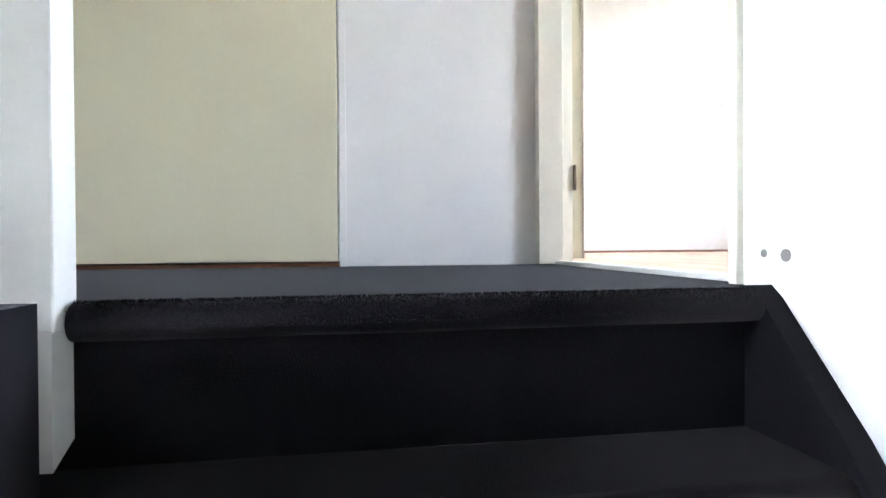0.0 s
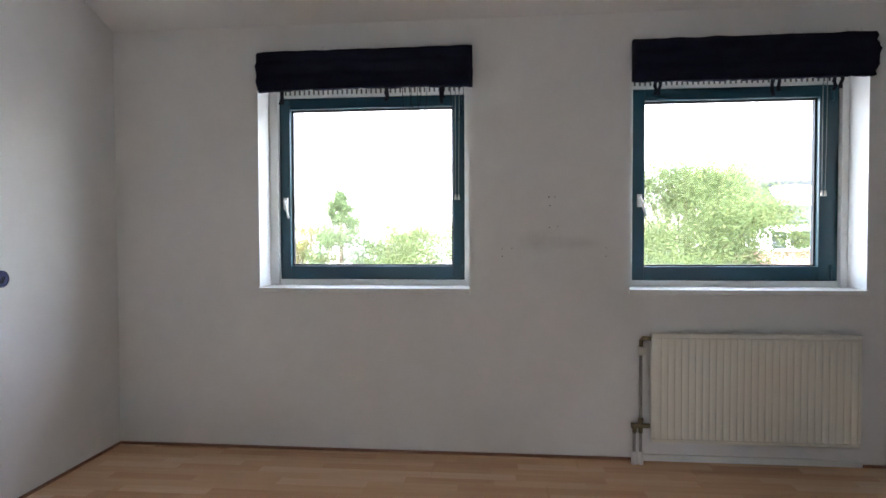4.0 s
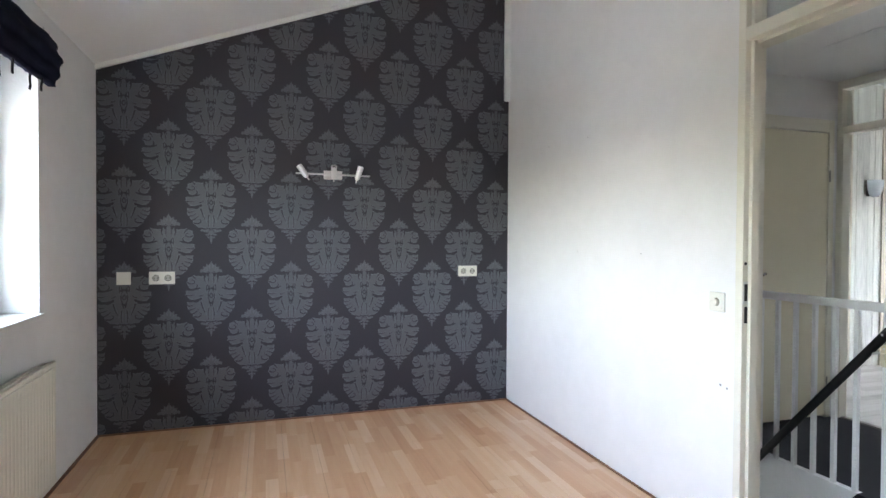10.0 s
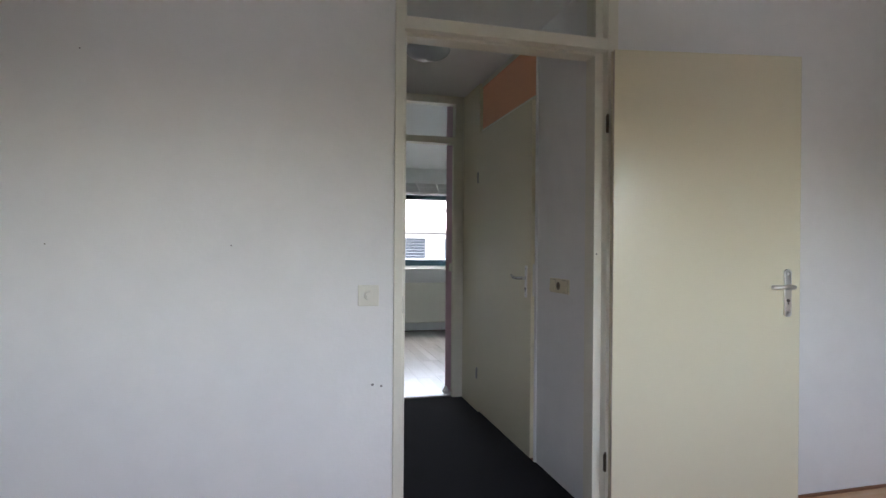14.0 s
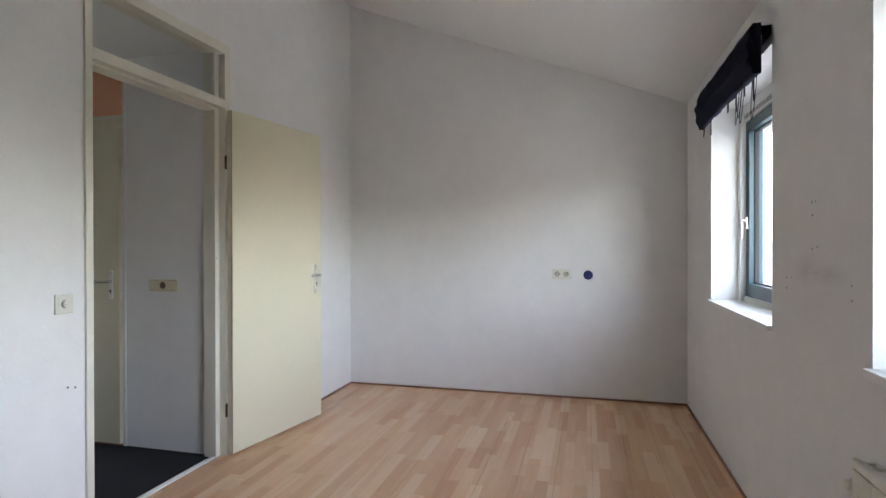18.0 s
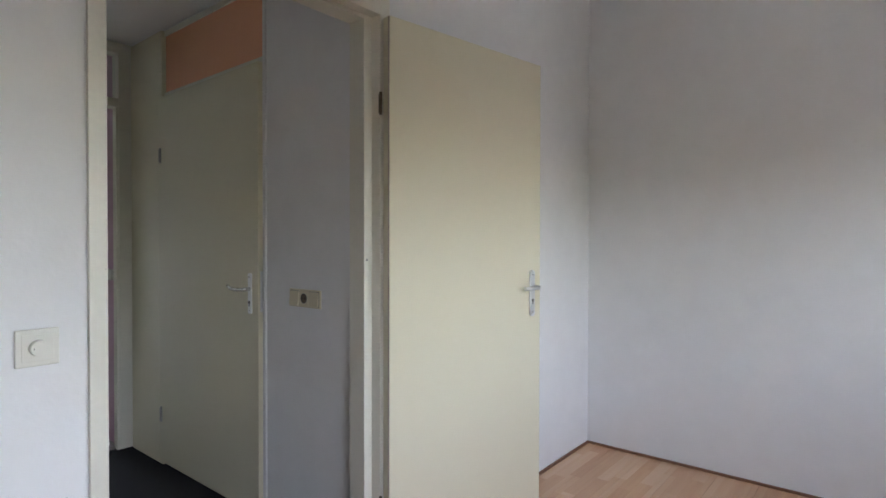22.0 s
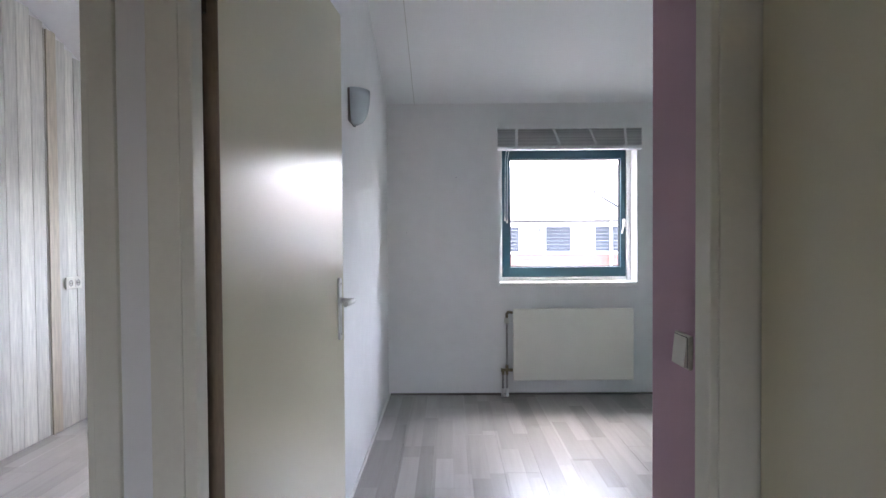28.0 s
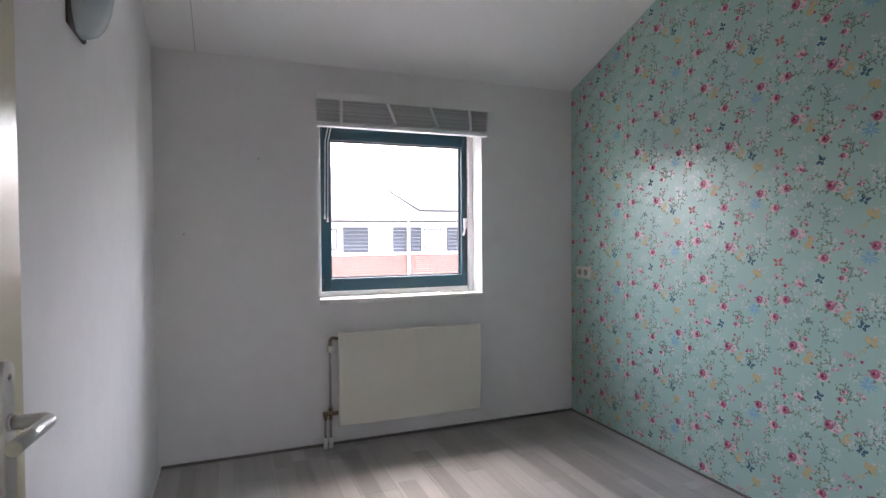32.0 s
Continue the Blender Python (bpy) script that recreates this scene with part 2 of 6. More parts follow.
NAVY = material("navy_fabric", (0.012, 0.013, 0.029), 0.95, grain=0.35, grain_scale=300, blotch=0.2, blotch_scale=14, bump=0.0015, bump_scale=220, spec=0.1)
NAVY_CORD = material("dark_cord", (0.012, 0.012, 0.02), 0.9)
GREY_CORD = material("grey_cord", (0.30, 0.32, 0.33), 0.7)
SLAT = material("grey_white_slat", (0.72, 0.71, 0.70), 0.45, vary=0.10)
BLIND_RAIL = material("white_blind_rail", (0.84, 0.83, 0.82), 0.45)
TAPE = material("white_ladder_tape", (0.90, 0.90, 0.89), 0.8)
BLUE_PLASTIC = material("dark_blue_plastic", (0.008, 0.015, 0.115), 0.4)
BLACK = material("black_painted_wood", (0.004, 0.004, 0.0045), 0.55, spec=0.2)
# orange light in the transom glass, given as a solid colour
ORANGE = material("orange_transom_light", (0.88, 0.46, 0.27), 0.5, blotch=0.05)
FROSTED = material("frosted_glass_shade", (0.62, 0.68, 0.70), 0.25, blotch=0.03)
DARK_PAPER = material("charcoal_wallpaper", (0.030, 0.0262, 0.035), 0.60, grain=0.10, grain_scale=160, blotch=0.05, bump=0.0004, bump_scale=300)
DAMASK = material("slate_damask_print", (0.081, 0.087, 0.098), 0.38, grain=0.14, grain_scale=150, spec=0.65, stretch=(1, 1, 2.5))
DAMASK_LIGHT = material("pale_slate_damask_print", (0.108, 0.116, 0.130), 0.36, grain=0.14, grain_scale=150, spec=0.65, stretch=(1, 1, 2.5))
MINT = material("mint_wallpaper", (0.37, 0.585, 0.52), 0.33, spec=0.85, grain=0.05, grain_scale=200, blotch=0.05, blotch_scale=3, bump=0.0002, bump_scale=200)
ROSE = material("rose_print", (0.48, 0.13, 0.21), 0.40)
ROSE_DEEP = material("deep_rose_print", (0.28, 0.015, 0.06), 0.45)
ROSE_PALE = material("pale_rose_print", (0.66, 0.40, 0.46), 0.40)
LEAF_PRINT = material("olive_leaf_print", (0.21, 0.27, 0.16), 0.40)
YELLOW_PRINT = material("ochre_leaf_print", (0.60, 0.50, 0.25), 0.40)
BLUE_PRINT = material("blue_flower_print", (0.22, 0.48, 0.66), 0.40)
NAVY_PRINT = material("navy_butterfly_print", (0.03, 0.09, 0.17), 0.45)
RED_PRINT = material("red_butterfly_print", (0.56, 0.19, 0.18), 0.45)
TWIG_PRINT = material("grey_twig_print", (0.17, 0.25, 0.235), 0.45)
WHITE_PRINT = material("white_blossom_print", (0.66, 0.75, 0.71), 0.20, spec=1.0)
BLUSH_PRINT = material("blush_petal_print", (0.76, 0.60, 0.60), 0.35)
BOARD = material("whitewashed_board", (0.70, 0.69, 0.625), 0.6, grain=0.16, grain_scale=7, blotch=0.10, blotch_scale=1.6, vary=0.10, bump=0.0006, bump_scale=30, stretch=(9, 9, 0.9))
BATTEN = material("bare_pine_batten", (0.60, 0.535, 0.42), 0.6, grain=0.2, grain_scale=7, vary=0.06, stretch=(9, 9, 0.9))
BRICK = material("red_brick", (0.27, 0.125, 0.10), 0.85, grain=0.25, grain_scale=12, vary=0.2)
MORTAR = material("grey_mortar", (0.26, 0.24, 0.22), 0.95)
FACADE_WHITE = material("white_facade_panel", (0.80, 0.80, 0.77), 0.7, blotch=0.04)
SIDING = material("grey_blue_siding", (0.036, 0.041, 0.054), 0.6, vary=0.12)
TILE = material("roof_tiles", (0.30, 0.25, 0.22), 0.8, grain=0.2, grain_scale=8, blotch=0.1)
DARK_TILE = material("dark_roof_tiles", (0.022, 0.024, 0.03), 0.7, grain=0.2, grain_scale=8)
GROUND = material("paved_ground", (0.22, 0.215, 0.20), 0.95, grain=0.3, grain_scale=6, blotch=0.3, blotch_scale=0.4)
BARK = material("tree_bark", (0.12, 0.09, 0.06), 0.95, grain=0.3, grain_scale=20, bump=0.01, bump_scale=30)
def leaf_material(name, colour, through_light):
    """Thin leaf: part of the light passes through it."""
    m = material(name, colour, 0.8, spec=0.1, grain=0.3, grain_scale=5)
    n, l = m.node_tree.nodes, m.node_tree.links
    b = n["Principled BSDF"]
    tl, mx = n.new("ShaderNodeBsdfTranslucent"), n.new("ShaderNodeMixShader")
    tl.inputs[0].default_value = (*through_light, 1)
    mx.inputs[0].default_value = 0.42
    l.new(b.outputs[0], mx.inputs[1])
    l.new(tl.outputs[0], mx.inputs[2])
    l.new(mx.outputs[0], n["Material Output"].inputs[0])
    return m


LEAVES = [leaf_material("green_leaves", (0.080, 0.115, 0.045), (0.13, 0.175, 0.07)),
          leaf_material("yellow_green_leaves", (0.105, 0.125, 0.048), (0.17, 0.20, 0.08)),
          leaf_material("autumn_leaves", (0.12, 0.10, 0.035), (0.30, 0.22, 0.09)),
          leaf_material("dark_conifer_needles", (0.09, 0.12, 0.06), (0.13, 0.17, 0.085))]



# ---- building helpers ----
def box(bm, x0, x1, y0, y1, z0, z1, bevel=0.0, slot=0):
    """A box between the given faces, with rounded edges if bevel is given."""
    r = bmesh.ops.create_cube(bm, size=1.0)
    vs = r["verts"]
    bmesh.ops.transform(bm, matrix=Matrix.Translation(((x0 + x1) / 2, (y0 + y1) / 2, (z0 + z1) / 2)) @ Matrix.Diagonal((abs(x1 - x0), abs(y1 - y0), abs(z1 - z0), 1)), verts=vs)
    faces = {f for v in vs for f in v.link_faces}
    if bevel:
        es = {e for v in vs for e in v.link_edges}
        g = bmesh.ops.bevel(bm, geom=list(es), offset=bevel, segments=2, affect="EDGES", profile=0.5)
        faces = set(g["faces"]) | {f for f in faces if f.is_valid}
    for f in faces:
        f.material_index = slot
    return bm


def made(*boxes, bevel=0.0):
    bm = bmesh.new()
    for b in boxes:
        box(bm, *b, bevel=bevel)
    return bm


def rod(bm, a, b, r0, r1=None, seg=12, caps=True, slot=0):
    """A round bar from a to b, tapering from r0 to r1."""
    a, b = Vector(a), Vector(b)
    d = b - a
    g = bmesh.ops.create_cone(bm, cap_ends=caps, segments=seg, radius1=r0, radius2=r0 if r1 is None else r1, depth=d.length)
    q = d.to_track_quat("Z", "Y").to_matrix().to_4x4()
    bmesh.ops.transform(bm, matrix=Matrix.Translation((a + b) / 2) @ q, verts=g["verts"])
    for v in g["verts"]:
        for f in v.link_faces:
            f.smooth = len(f.verts) == 4
            f.material_index = slot
    return bm


def tube(bm, points, r, seg=10, slot=0):
    """A bent pipe along the points."""
    for p, q in zip(points, points[1:]):
        rod(bm, p, q, r, seg=seg, slot=slot)
    for p in points[1:-1]:
        g = bmesh.ops.create_uvsphere(bm, u_segments=seg, v_segments=6, radius=r)
        bmesh.ops.translate(bm, vec=p, verts=g["verts"])
        for v in g["verts"]:
            for f in v.link_faces:
                f.smooth = True
                f.material_index = slot
    return bm


def prism(bm, poly, axis, a, b, slot=0):
    """A flat outline of (u, v) points drawn out along an axis from a to b. For axis x the outline is (y, z), for y (x, z), for z (x, y)."""
    def at(p, w):
        return {"x": (w, p[0], p[1]), "y": (p[0], w, p[1]), "z": (p[0], p[1], w)}[axis]
    lo = [bm.verts.new(at(p, a)) for p in poly]
    hi = [bm.verts.new(at(p, b)) for p in poly]
    fs = [bm.faces.new(lo), bm.faces.new(hi[::-1])]
    for i in range(len(poly)):
        j = (i + 1) % len(poly)
        fs.append(bm.faces.new((lo[j], lo[i], hi[i], hi[j])))
    for f in fs:
        f.material_index = slot
    bmesh.ops.recalc_face_normals(bm, faces=fs)
    return bm


def part(name, bm, mats, parent=None, label="", m=None):
    """Links a bmesh as one mesh object, under a thing or a part if one is given."""
    me = bpy.data.meshes.new(name)
    bm.to_mesh(me)
    bm.free()
    for x in (mats if isinstance(mats, (list, tuple)) else [mats]):
        me.materials.append(x)
    ob = new(name, me)
    if parent is not None:
        ob.parent = parent
    if m is not None:
        ob.matrix_basis = m
    if label:
        ob["label"] = label
    return ob


def thing(name, m, label, category, group="", kind=""):
    """An empty at the base of a thing that holds its parts."""
    ob = new(name)
    ob.empty_display_size = 0.1
    ob.matrix_basis = m
    return tagged(ob, label, category, group, kind)


def structure(name, bm, mats, label, category="wall"):
    return tagged(part(name, bm, mats), label, category, kind="structure")


# ---- plan ----
WEST, EAST = -4.914, 0.0
NORTH, SOUTH = 2.815, -5.524
SLOPE = 0.381
CEIL_N, CEIL_S = 2.33, 2.32
RIDGE_Y = -1.341
HALL_W, HALL_N, HALL_S, HALL_Z = -3.13, -0.10, -2.095, 2.40
STAIR_X = -2.12
PART_B, PART_A = -2.102, -2.0
B_WEST = -4.808


def roof_z(y):
    return CEIL_N + SLOPE * (NORTH - y) if y > RIDGE_Y else CEIL_S + SLOPE * (y - SOUTH)


def wall_x(name, y0, y1, x0, x1, z0, z1, holes, mats, label, category="wall"):
    """A wall along x with openings (xa, xb, za, zb)."""
    bm = bmesh.new()
    x = x0
    for xa, xb, za, zb in sorted(holes):
        if xa > x:
            box(bm, x, xa, y0, y1, z0, z1)
        if za > z0:
            box(bm, xa, xb, y0, y1, z0, za)
        if zb < z1:
            box(bm, xa, xb, y0, y1, zb, z1)
        x = xb
    if x < x1:
        box(bm, x, x1, y0, y1, z0, z1)
    return structure(name, bm, mats, label, category)


def wall_y(name, x0, x1, y0, y1, z0, z1, holes, mats, label, category="wall"):
    """A wall along y with openings (ya, yb, za, zb)."""
    bm = bmesh.new()
    y = y0
    for ya, yb, za, zb in sorted(holes):
        if ya > y:
            box(bm, x0, x1, y, ya, z0, z1)
        if za > z0:
            box(bm, x0, x1, ya, yb, z0, za)
        if zb < z1:
            box(bm, x0, x1, ya, yb, zb, z1)
        y = yb
    if y < y1:
        box(bm, x0, x1, y, y1, z0, z1)
    return structure(name, bm, mats, label, category)


W1, W2 = (-4.078, -2.916), (-2.079, -0.917)
WB, WA = (-4.085, -2.996), (-1.75, -0.66)
SILL_Z, HEAD_Z = 0.868, 2.08
D1 = (-3.18, -2.207)

wall_x("wall_north", NORTH, 3.15, WEST, EAST, -0.25, CEIL_N + 0.02, [(*W1, SILL_Z, HEAD_Z), (*W2, SILL_Z, HEAD_Z)], PLASTER, "white plastered outer wall with two window openings")
wall_x("wall_south", -5.86, SOUTH, B_WEST, EAST, -0.25, CEIL_S + 0.02, [(*WB, SILL_Z, HEAD_Z), (*WA, SILL_Z, HEAD_Z)], PLASTER, "white plastered rear outer wall with two window openings")
wall_x("wall_partition_front", HALL_N, 0.0, WEST, EAST, -0.25, roof_z(0) + 0.03, [(*D1, -0.01, 2.42)], PLASTER, "white plastered wall between bedroom and landing")
gable = [(-5.86, -2.9), (3.15, -2.9), (3.15, roof_z(3.15)), (RIDGE_Y, roof_z(RIDGE_Y)), (-5.86, roof_z(-5.86))]
# unseen opening, added so that daylight comes up the stairwell
ADDED_WIN = (-0.90, -0.24, -2.5, -1.2)
bm = prism(bmesh.new(), [(ADDED_WIN[1], -2.9), (3.15, -2.9), (3.15, roof_z(3.15)), (ADDED_WIN[1], roof_z(ADDED_WIN[1]))], "x", EAST, 0.25)
prism(bm, [(-5.86, -2.9), (ADDED_WIN[0], -2.9), (ADDED_WIN[0], roof_z(ADDED_WIN[0])), (RIDGE_Y, roof_z(RIDGE_Y)), (-5.86, roof_z(-5.86))], "x", EAST, 0.25)
prism(bm, [(ADDED_WIN[0], ADDED_WIN[3]), (ADDED_WIN[1], ADDED_WIN[3]), (ADDED_WIN[1], roof_z(ADDED_WIN[1])), (ADDED_WIN[0], roof_z(ADDED_WIN[0]))], "x", EAST, 0.25)
box(bm, EAST, 0.25, ADDED_WIN[0], ADDED_WIN[1], -2.9, ADDED_WIN[2])
structure("wall_east", bm, PLASTER, "white plastered end wall with a low unseen opening added for light")
structure("wall_west", prism(bmesh.new(), gable, "x", WEST - 0.25, WEST), PLASTER, "white plastered party wall up to the roof")
structure("wall_rear_bedroom_west", prism(bmesh.new(), [(-5.86, -0.25), (-2.35, -0.25), (-2.35, roof_z(-2.35)), (-5.86, roof_z(-5.86))], "x", WEST, B_WEST), PLASTER, "lining wall behind the flowered wallpaper")
wall_y("wall_landing_west", HALL_W - 0.1, HALL_W, HALL_S - 0.075, HALL_N, -0.25, HALL_Z, [(-1.72, -0.70, -0.01, 2.39)], PLASTER, "white landing wall with a closed door and a socket")
wall_x("wall_landing_rear", HALL_S - 0.075, HALL_S, HALL_W - 0.1, EAST, -0.25, roof_z(HALL_S) + 0.02, [(-3.122, -2.075, -0.01, 2.37), (-2.020, -1.064, -0.01, 2.37)], PLASTER, "white wall between landing and rear bedrooms with two door frames")
wall_y("wall_pink", -3.16, -3.06, -2.44, HALL_S - 0.075, -0.25, roof_z(-2.44), [], PINK, "short pink painted wall inside the rear bedroom")
wall_x("wall_rear_bedroom_north", -2.44, -2.34, B_WEST, -3.16, -0.25, roof_z(-2.47), [], PLASTER, "plain white wall closing the rear bedroom")
structure("wall_between_bedrooms", prism(bmesh.new(), [(SOUTH, -0.25), (HALL_S - 0.075, -0.25), (HALL_S - 0.075, roof_z(HALL_S - 0.075)), (SOUTH, roof_z(SOUTH))], "x", PART_B, PART_A), PLASTER, "white wall between the two rear bedrooms")
wall_y("wall_landing_east", -1.06, -0.96, HALL_S, -1.04, -0.25, HALL_Z, [(-2.05, -1.15, -0.01, 2.12)], PLASTER, "white landing wall with a closed door")
wall_x("wall_stairwell_south", -1.14, -1.04, -0.96, EAST, -2.8, HALL_Z, [], PLASTER, "plain white stairwell wall")
wall_x("wall_stairwell_lower_south", -1.14, -1.04, -2.3, -0.96, -2.8, -0.25, [], PLASTER, "plain white stairwell wall below the landing")
wall_x("wall_stairwell_lower_north", HALL_N, 0.0, -2.3, EAST, -2.8, -0.25, [], PLASTER, "plain white stairwell wall below the landing")
wall_y("wall_stairwell_lower_west", -2.4, -2.3, -1.14, 0.0, -2.8, -0.25, [], PLASTER, "plain white wall under the landing")
wall_x("wall_lower_front", NORTH, 3.15, WEST, EAST, -2.9, -0.25, [], BRICK, "red brick outer wall of the ground floor")
wall_x("wall_lower_rear", -5.86, SOUTH, WEST, EAST, -2.9, -0.25, [], BRICK, "red brick outer wall of the ground floor")

structure("ceiling_bedroom", prism(bmesh.new(), [(NORTH, CEIL_N), (0, roof_z(0)), (0, roof_z(0) + 0.05), (NORTH, CEIL_N + 0.05)], "x", WEST, EAST), CEILING, "white sloping ceiling under the roof", "ceiling")
structure("ceiling_rear", prism(bmesh.new(), [(SOUTH, CEIL_S), (HALL_S - 0.075, roof_z(HALL_S - 0.075)), (HALL_S - 0.075, roof_z(HALL_S - 0.075) + 0.05), (SOUTH, CEIL_S + 0.05)], "x", B_WEST, EAST), CEILING, "white sloping ceiling under the roof", "ceiling")
structure("ceiling_landing", made((HALL_W - 0.1, EAST, HALL_S, HALL_N, HALL_Z, HALL_Z + 0.06)), CEILING, "flat white landing ceiling", "ceiling")
for nm, ya, yb in (("roof_front", 3.5, RIDGE_Y), ("roof_rear", -6.1, RIDGE_Y)):
    structure(nm, prism(bmesh.new(), [(ya, roof_z(ya) + 0.06), (yb, roof_z(yb) + 0.06), (yb, roof_z(yb) + 0.24), (ya, roof_z(ya) + 0.24)], "x", WEST - 0.3, 0.3), TILE, "sloping tiled roof", "roof")
structure("eaves_fascia_front", made((WEST, EAST, 3.15, 3.2, 1.98 + 0.22, roof_z(3.15) + 0.06)), FACADE_WHITE, "white eaves board", "trim")

# floors
floor_bed = structure("floor_bedroom", made((WEST, EAST, HALL_N + 0.065, NORTH, -0.25, -0.012)), MORTAR, "beech strip laminate floor", "floor")
floor_rear = structure("floor_rear", made((B_WEST, EAST, SOUTH, HALL_S - 0.045, -0.25, -0.012)), MORTAR, "grey oak laminate floor", "floor")
bm = made((HALL_W, -2.16, HALL_S - 0.045, HALL_N + 0.065, -0.25, -0.002), (-2.16, -1.0, HALL_S - 0.045, -1.04, -0.25, -0.002))
structure("floor_landing", bm, CARPET, "dark charcoal carpet on the landing", "floor")
structure("ground", made((-300, 300, -300, 300, -3.0, -2.9)), GROUND, "grey paving around the houses", "ground")


# ---- stairs ----
RISE, GOING = 0.195, 0.14
stairs = thing("stairs", pose(STAIR_X, -0.57, -0.25), "steep stairs covered in dark charcoal carpet", "stairs", kind="structure")
inv = stairs.matrix_basis.inverted()
for k in range(0, 14):
    nose = STAIR_X + GOING * k
    z = -RISE * k
    bm = bmesh.new()
    if k:
        box(bm, nose - GOING - 0.05, nose - 0.022, -1.035, -0.135, z - 0.045, z)
    else:
        box(bm, nose - 0.075, nose - 0.022, -0.984, -0.135, z - 0.045, z)
    rod(bm, (nose - 0.022, -1.035 if k else -0.985, z - 0.0225), (nose - 0.022, -0.135, z - 0.0225), 0.0225, seg=16)
    part("tread", bm, CARPET, stairs, m=inv)
    part("riser", made((nose - 0.066, nose - 0.052, -1.035, -0.135, z - RISE, z - 0.045)), CARPET, stairs, m=inv)
skirt = [(-2.17, 0.002), (-2.15, 0.004), (-2.13, -0.012), (-2.0, -0.16), (-0.35, -2.4), (-0.55, -2.6), (-2.17, -0.42)]
part("skirt", prism(bmesh.new(), skirt, "y", -0.135, -0.101), CARPET, stairs, "carpeted stair skirt along the wall", m=inv)
part("inner_skirt", prism(bmesh.new(), [(-2.075, 0.006), (-2.005, 0.006), (-0.42, -2.15), (-0.5, -2.6), (-2.075, -0.42)], "y", -1.05, -0.988), CARPET, stairs, "carpeted stair skirt below the balustrade", m=inv)
part("string", prism(bmesh.new(), [(-2.0, -0.08), (-0.3, -2.39), (-0.5, -2.6), (-2.0, -0.56)], "y", -1.038, -1.012), WHITE_GLOSS, stairs, "white painted stair string", m=inv)
structure("floor_stair_bottom", made((-2.3, EAST, -1.04, HALL_N, -2.9, -2.68)), CARPET, "dark carpet at the foot of the stairs", "floor")
tagged(part("stairwell_fascia", made((-2.10, -1.06, -1.046, -1.008, -0.25, -0.001), bevel=0.002), WHITE_GLOSS), "white board along the stairwell edge", "trim", kind="structure")

# balustrade on the landing
rail = thing("stair_balustrade", pose(-2.137, -1.0, 0), "white painted balustrade with a black handrail beside the stairs", "balustrade")
inv = rail.matrix_basis.inverted()
part("newel_post", made((-2.167, -2.117, -1.028, -0.974, -0.03, 0.991), bevel=0.003), WHITE_GLOSS, rail, "white square newel post", m=inv)
part("newel_foot", prism(bmesh.new(), [(-2.165, -0.158), (-2.119, -0.180), (-2.119, -0.03), (-2.165, -0.03)], "y", -1.024, -0.978), WHITE_GLOSS, rail, m=inv)
part("top_rail", made((-2.118, -1.06, -1.020, -0.982, 0.918, 0.962), bevel=0.004), WHITE_GLOSS, rail, m=inv)
for i in range(8):
    x = -1.978 + 0.112 * i
    part("baluster", made((x - 0.011, x + 0.011, -1.016, -0.994, -0.006, 0.918), bevel=0.002), WHITE_GLOSS, rail, m=inv)
bm = bmesh.new()
rod(bm, (-2.195, -0.925, 0.868), (-1.2, -0.925, -0.355), 0.021, seg=16)
bmesh.ops.create_uvsphere(bm, u_segments=14, v_segments=8, radius=0.021, matrix=Matrix.Translation((-2.195, -0.925, 0.868)))
handrail = part("handrail", bm, BLACK, rail, "black round handrail sloping down the stairs", m=inv)
bm = bmesh.new()
rod(bm, (-2.158, -0.9045, 0.823), (-2.158, -0.9015, 0.823), 0.0045, seg=10)
part("screw", bm, STEEL, handrail, "bright screw head in the handrail")
for x, z in ((-2.105, 0.756), (-1.45, -0.048)):
    bm = bmesh.new()
    tube(bm, [(x, -0.966, z - 0.03), (x, -0.925, z - 0.03), (x, -0.925, z - 0.008)], 0.007)
    part("handrail_bracket", bm, STEEL, rail, "metal handrail bracket", m=inv)
bm = made((-2.155, -2.12, -0.968, -0.952, 0.665, 0.765), (-2.148, -2.127, -0.952, -0.938, 0.70, 0.73), bevel=0.003)
latch = part("gate_catch", bm, YELLOWED, rail, "yellowed plastic stair gate catch", m=inv)
bm = bmesh.new()
rod(bm, (-2.1375, -0.953, 0.752), (-2.1375, -0.947, 0.752), 0.005, seg=10)
part("screw", bm, STEEL, latch)
rail.matrix_basis = pose(-2.130, -1.016, 0)



